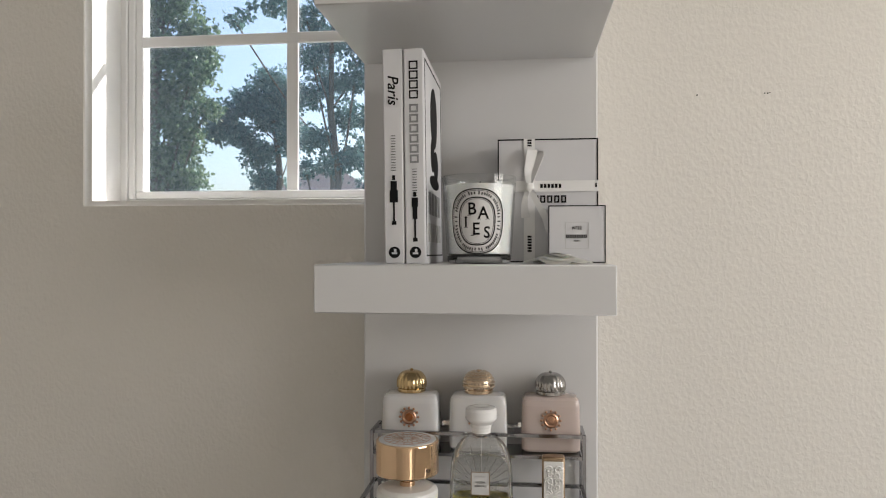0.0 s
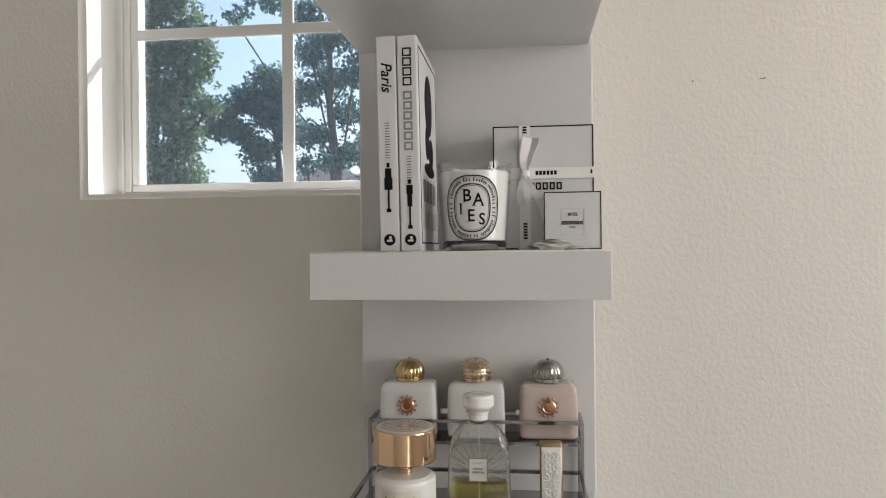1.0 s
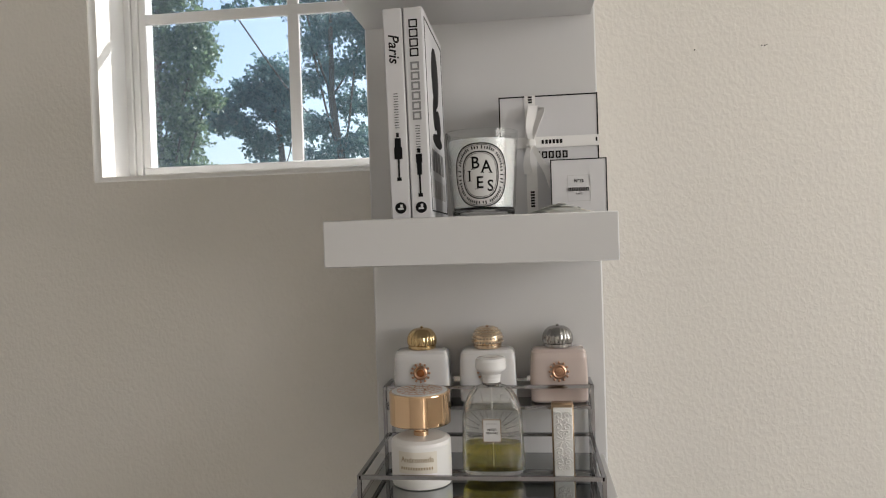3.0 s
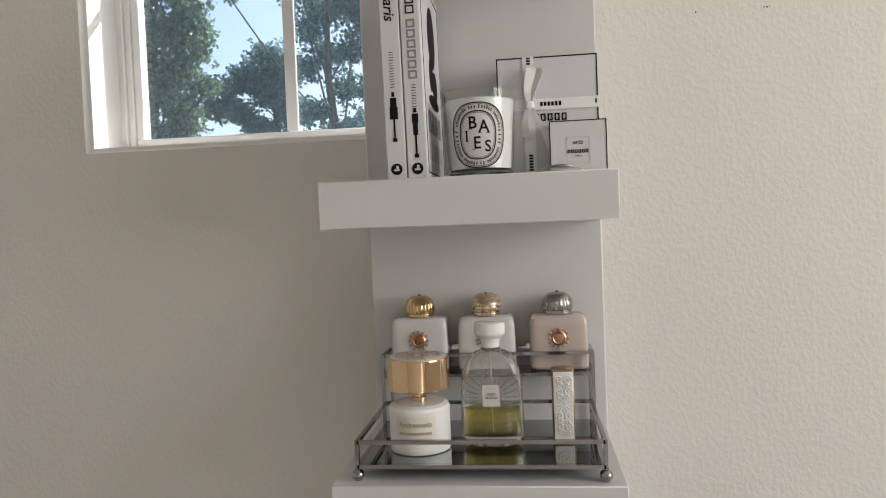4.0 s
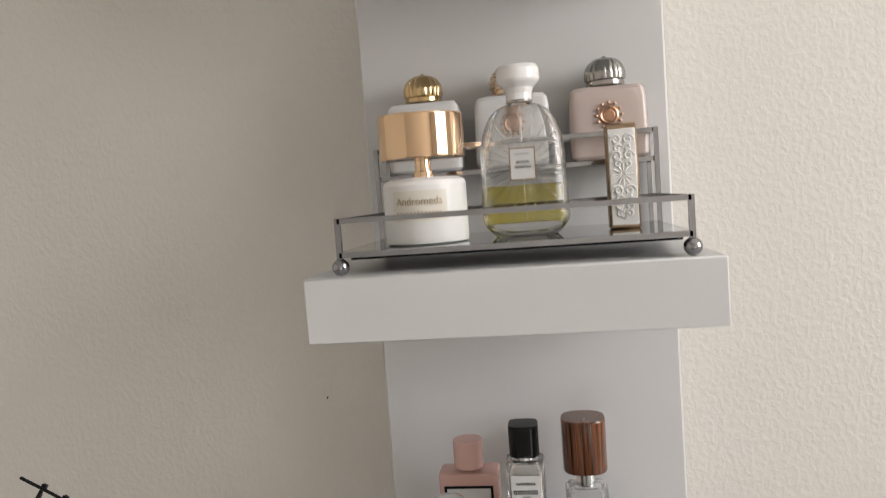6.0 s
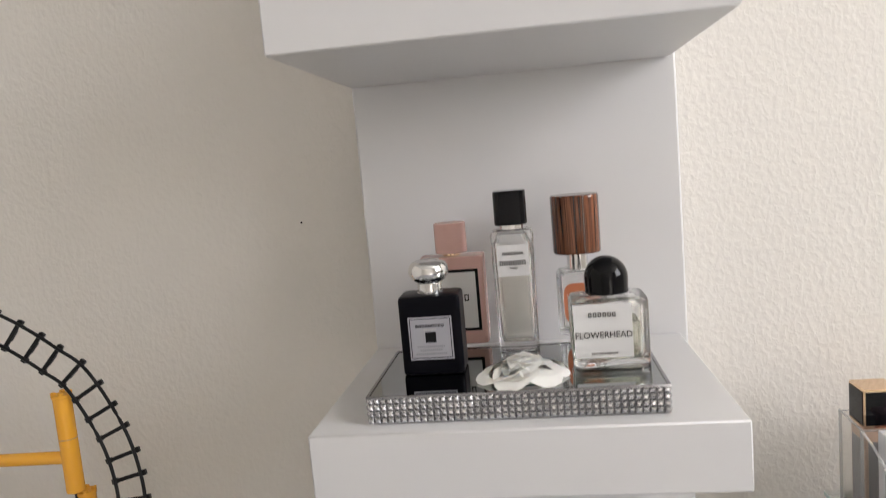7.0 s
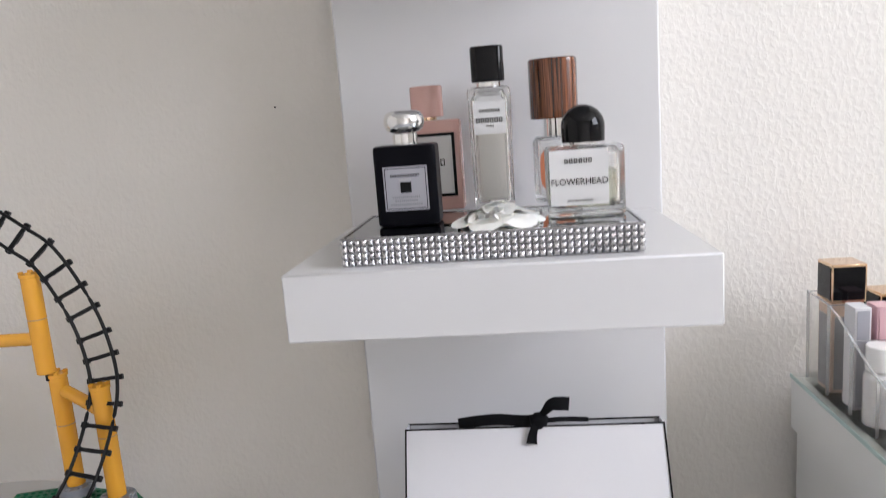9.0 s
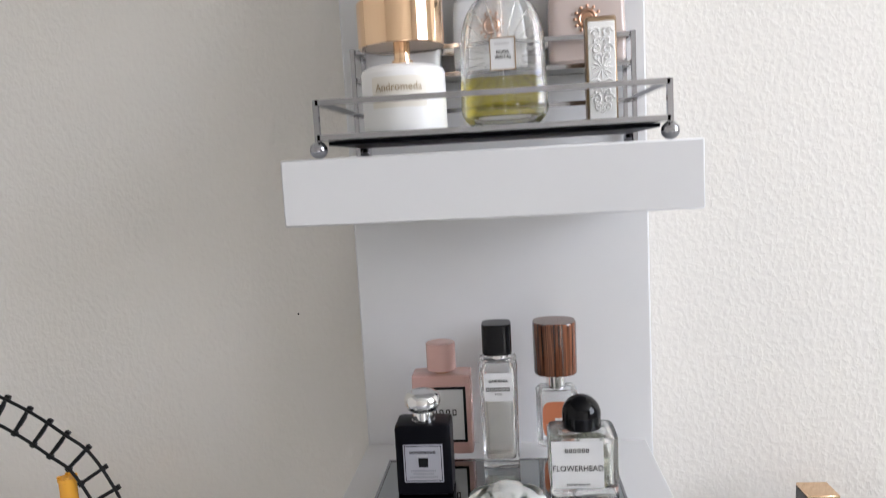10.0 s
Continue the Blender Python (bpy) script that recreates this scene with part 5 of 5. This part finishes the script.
def organizer():
    o = thing("acrylic_organizer", pose(0.3165, 0.010, ZD), "clear acrylic tiered cosmetics organizer on the glass top", "organizer")
    t = 0.0028
    ts = (0.0, -0.05, -0.10, -0.15)
    hs = (0.0985, 0.096, 0.075, 0.055)
    for x in (0.0, 0.155):
        bm = bmesh.new()
        prof = [(0.0, 0.0), (-0.215, 0.0), (-0.215, 0.045), (-0.17, 0.052), (-0.135, 0.062), (-0.10, 0.078), (-0.075, 0.090), (-0.05, 0.0965), (0.0, 0.0985)]
        a = [bm.verts.new((x, y, z)) for y, z in prof]
        b = [bm.verts.new((x + t, y, z)) for y, z in prof]
        bm.faces.new(a)
        bm.faces.new(b[::-1])
        for i in range(len(prof)):
            bm.faces.new((a[i], a[(i + 1) % len(prof)], b[(i + 1) % len(prof)], b[i]))
        side = part("side_panel", bm, ACRYL, o, smooth=False)
        part("polished_edge", tube([(x + t / 2, y, z + 0.0004) for y, z in prof[2:]], 0.0012, 6), ACRYL_EDGE, side)
    for y, h in zip(ts + (-0.213,), hs + (0.045,)):
        p = part("divider", box(t, 0.155, y - t, y, 0.003, h), ACRYL, o, smooth=False)
        part("polished_edge", box(t - 0.0005, 0.155, y - t, y, h, h + 0.0006), ACRYL_EDGE, p, smooth=False)
        part("polished_edge", box(0.0, 0.003, y - t * 0.62, y - t * 0.38, 0.003, h), ACRYL_EDGE, p, smooth=False)
    part("base_plate", box(0, 0.1578, -0.215, 0, 0, 0.0028), ACRYL, o, smooth=False)
    return o


organizer()
ZO = ZD + 0.003


def gold_black_box(x, y, w, d, h, name, label):
    b = thing(name, pose(x, y, ZO), label, "cosmetic")
    part("case", box(0, w, 0, d, 0, h * 0.70, 0.0008), BEIGE, b, "gold-brown lower case")
    part("inlay", box(0.003, w - 0.003, -0.0006, 0.0, 0.004, h * 0.6), GREY_INK, b, smooth=False)
    part("inlay", box(-0.0006, 0.0, 0.003, d - 0.003, 0.004, h * 0.6), GREY_INK, b, smooth=False)
    cap = part("cap", box(-0.0012, w + 0.0012, -0.0012, d + 0.0012, h * 0.705, h, 0.0008), ROSE_GOLD, b, "gold-edged black cap")
    part("black_face", box(0.0008, w - 0.0008, -0.0018, -0.0013, h * 0.73, h - 0.003), BLACK_GLOSS, cap, smooth=False)
    part("black_face", box(-0.0018, -0.0013, 0.0008, d - 0.0008, h * 0.73, h - 0.003), BLACK_GLOSS, cap, smooth=False)


gold_black_box(0.3220, -0.0385, 0.031, 0.031, 0.1335, "perfume_box", "tall perfume flacon with black gold-edged cap, in the organizer")


def carton(x, y, w, d, h, mats, label):
    b = thing("cosmetic_box", pose(x, y, ZO), label, "cosmetic box", "boxes in the organizer")
    part("carton", box(0, w, 0, d, 0, h, 0.0006), mats[0], b)
    part("front_print", box(0.002, w - 0.002, -0.0006, -0.0001, 0.003, h - 0.003), mats[1], b, smooth=False)
    return b


carton(0.3245, -0.0815, 0.015, 0.022, 0.101, (PAPER, SILVER_LABEL), "slim white carton with a silvery front")
carton(0.3445, -0.0815, 0.0165, 0.022, 0.101, (PINK_CARD, PINK_CARD), "slim pink cosmetics carton in the organizer")
gold_black_box(0.3685, -0.0385, 0.034, 0.033, 0.102, "perfume_box", "shorter perfume flacon with black cap, in the organizer")


def little_bottle(x, y, h, material, cap_material, label):
    b = thing("cosmetic_bottle", pose(x, y, ZO), label, "bottle", "bottles in the organizer")
    part("body", lathe([(0.0125, 0), (0.0135, 0.001), (0.0135, h * 0.6), (0.012, h * 0.66), (0.006, h * 0.69)], 32), material, b)
    part("cap", lathe([(0.0118, h * 0.695), (0.0122, h * 0.70), (0.0122, h - 0.001), (0.0112, h)], 32), cap_material, b)


little_bottle(0.3335, -0.112, 0.075, MILK, WHITE_PLASTIC, "white bottle with white screw cap")
little_bottle(0.367, -0.112, 0.083, AMBER, GOLD, "amber bottle with tall gold cap")
little_bottle(0.3845, -0.074, 0.092, PINK_CARD, GOLD, "pink bottle with gold cap")
little_bottle(0.3365, -0.158, 0.046, AMBER, GOLD, "small amber bottle with gold cap")


# ---- toy roller coaster on its table ----
def side_table():
    t = thing("side_table", pose(-0.59, -0.17, 0), "round white side table under the toy coaster", "table")
    part("tabletop", lathe([(0.176, 0.645), (0.180, 0.648), (0.180, 0.667), (0.176, 0.670)], 64), LACK, t)
    for k in range(3):
        a = 2 * math.pi * k / 3 + 0.4
        part("leg", tube([(0.15 * math.cos(a), 0.15 * math.sin(a), 0), (0.12 * math.cos(a), 0.12 * math.sin(a), 0.6448)], 0.014, 12), LACK, t)


side_table()


def coaster():
    c = thing("toy_roller_coaster", pose(-0.50, -0.13, 0.6704), "brick-built toy roller coaster, black track on yellow columns", "toy")
    o = Vector((-0.50, -0.13, 0.6704))
    ctrl = [(-0.60, -0.06, 1.035), (-0.55, -0.06, 1.008), (-0.509, -0.06, 0.979), (-0.480, -0.06, 0.954), (-0.448, -0.063, 0.896), (-0.432, -0.07, 0.848), (-0.427, -0.08, 0.812), (-0.432, -0.10, 0.770),
            (-0.439, -0.13, 0.732), (-0.4515, -0.16, 0.704), (-0.464, -0.19, 0.692), (-0.50, -0.24, 0.688)]
    mid = [p - o for p in spline(ctrl, 8)]
    left, right = [], []
    for i, p in enumerate(mid):
        d = (mid[min(i + 1, len(mid) - 1)] - mid[max(i - 1, 0)]).normalized()
        side = d.cross(Vector((0.15, -1, 0.25))).normalized()
        left.append(p + side * 0.0140)
        right.append(p - side * 0.0140)
    track = part("track_rail", tube(left, 0.0019, 8), BLACK_ABS, c)
    part("track_rail", tube(right, 0.0019, 8), BLACK_ABS, c)
    run, last = 0.0, None
    tie = None
    for i in range(1, len(mid)):
        run += (mid[i] - mid[i - 1]).length
        if run > 0.0235:
            run = 0.0
            d = (mid[i] - mid[i - 1]).normalized()
            s = (left[i] - right[i]).normalized()
            n = d.cross(s)
            if n.y < 0:
                n = -n
            bm = bmesh.new()
            box(-0.0155, 0.0155, -0.0021, 0.0021, -0.0012, 0.0020, 0.0004, bm)
            box(-0.0065, 0.0065, -0.0021, 0.0021, 0.0012, 0.0042, 0.0005, bm)
            for x in (-0.0155, 0.0155):
                box(x - 0.003, x + 0.003, -0.003, 0.003, -0.0008, 0.0052, 0.0007, bm)
            m = Matrix.Translation(mid[i] + n * 0.002) @ Matrix((s, d, n)).transposed().to_4x4()
            if tie is None:
                tie = part("track_tie", bm, BLACK_ABS, c)
                tie.matrix_local = m
            else:
                bm.free()
                share(tie, c, m)
    def column(x, y, z0, z1, foot):
        x, y, z0, z1 = x - o.x, y - o.y, z0 - o.z, z1 - o.z
        col = part("column", lathe([(0.0088, z0), (0.0096, z0 + 0.0006), (0.0096, z1 - 0.006), (0.0096, z1 - 0.004), (0.0106, z1 - 0.0036), (0.0106, z1)], 28, at=(x, y)), YELLOW, c, "yellow plastic column")
        for k in range(4):
            a = math.pi / 2 * k + 0.5
            part("stud", box(x + 0.008 * math.cos(a) - 0.0022, x + 0.008 * math.cos(a) + 0.0022, y + 0.008 * math.sin(a) - 0.0022, y + 0.008 * math.sin(a) + 0.0022, z1 + 0.0001, z1 + 0.0028, 0.0004), YELLOW, col)
        zz = z0 + (z1 - z0) * 0.55
        part("seam", lathe([(0.0098, zz), (0.0098, zz + 0.0008)], 28, at=(x, y)), BRONZE, col)
        if foot:
            f = part("column_foot", lathe([(0.0185, z0 - 0.0105), (0.0192, z0 - 0.010), (0.0192, z0 - 0.001), (0.0186, z0 - 0.0003)], 32, at=(x, y)), GREY_ABS, c, "grey round brick foot")
            for k in range(8):
                a = 2 * math.pi * k / 8
                part("stud", lathe([(0.0024, z0 - 0.0002), (0.0024, z0 + 0.0014), (0.0021, z0 + 0.0017)], 10, at=(x + 0.0148 * math.cos(a), y + 0.0148 * math.sin(a))), GREY_ABS, f)
        return col
    column(-0.503, -0.058, 0.829, 0.940, False)
    part("peg", tube([Vector((-0.503, -0.058, 0.820)) - o, Vector((-0.503, -0.058, 0.8295)) - o], 0.0022, 8), BLACK_ABS, c, "black peg")
    part("cross_arm", tube([Vector((-0.64, -0.058, 0.866)) - o, Vector((-0.5085, -0.058, 0.868)) - o], 0.0072, 16), YELLOW, c, "yellow cross arm")
    column(-0.497, -0.050, 0.694, 0.826, True)
    column(-0.432, -0.078, 0.694, 0.820, True)
    column(-0.424, -0.163, 0.694, 0.722, True)
    part("cross_arm", tube([Vector((-0.488, -0.054, 0.806)) - o, Vector((-0.452, -0.068, 0.795)) - o, Vector((-0.438, -0.074, 0.790)) - o], 0.007, 16), YELLOW, c, "yellow cross arm")
    column(-0.64, -0.058, 0.694, 0.880, True)
    # green base plates in an arc, each with its studs
    cen = Vector((-0.505, -0.165, 0)) - o
    for k in range(8):
        a = math.radians(-40 + 29 * k)
        plate = bmesh.new()
        wdt, lng = 0.0225, 0.040
        box(-lng, lng, -wdt, wdt, 0.0006 + 0.0034 * (k % 2), 0.0038 + 0.0034 * (k % 2), 0.0004, plate)
        m = Matrix.Translation((cen.x + 0.118 * math.cos(a), cen.y + 0.118 * math.sin(a), 0)) @ Matrix.Rotation(a + math.pi / 2, 4, "Z")
        p = part("base_plate", plate, GREEN_ABS, c, "green studded base plate")
        p.matrix_local = m
        studs = bmesh.new()
        for i in range(10):
            for j in range(5):
                lathe([(0.0024, 0.0039 + 0.0034 * (k % 2)), (0.0024, 0.0054 + 0.0034 * (k % 2)), (0.0021, 0.0057 + 0.0034 * (k % 2))], 8, studs, at=(-0.036 + 0.008 * i, -0.016 + 0.008 * j))
        s = part("stud", studs, GREEN_ABS, p)
    return c


coaster()

# ---- small marks on the wall ----
for x, z, r in ((0.309, 1.837, 0.0011), (0.4015, 1.8375, 0.001), (0.4055, 1.8372, 0.0012), (0.4085, 1.838, 0.0008), (-0.253, 1.097, 0.0013)):
    bm = lathe([(r, 0), (r * 0.8, 0.0008), (r * 0.2, 0.001)], 10)
    bm.transform(Matrix.Translation((x, WY - 0.0002, z)) @ FRONT)
    tagged(part("nail_hole", bm, INK), "small dark nail hole in the painted wall", "nail hole", "nail holes", "structure")
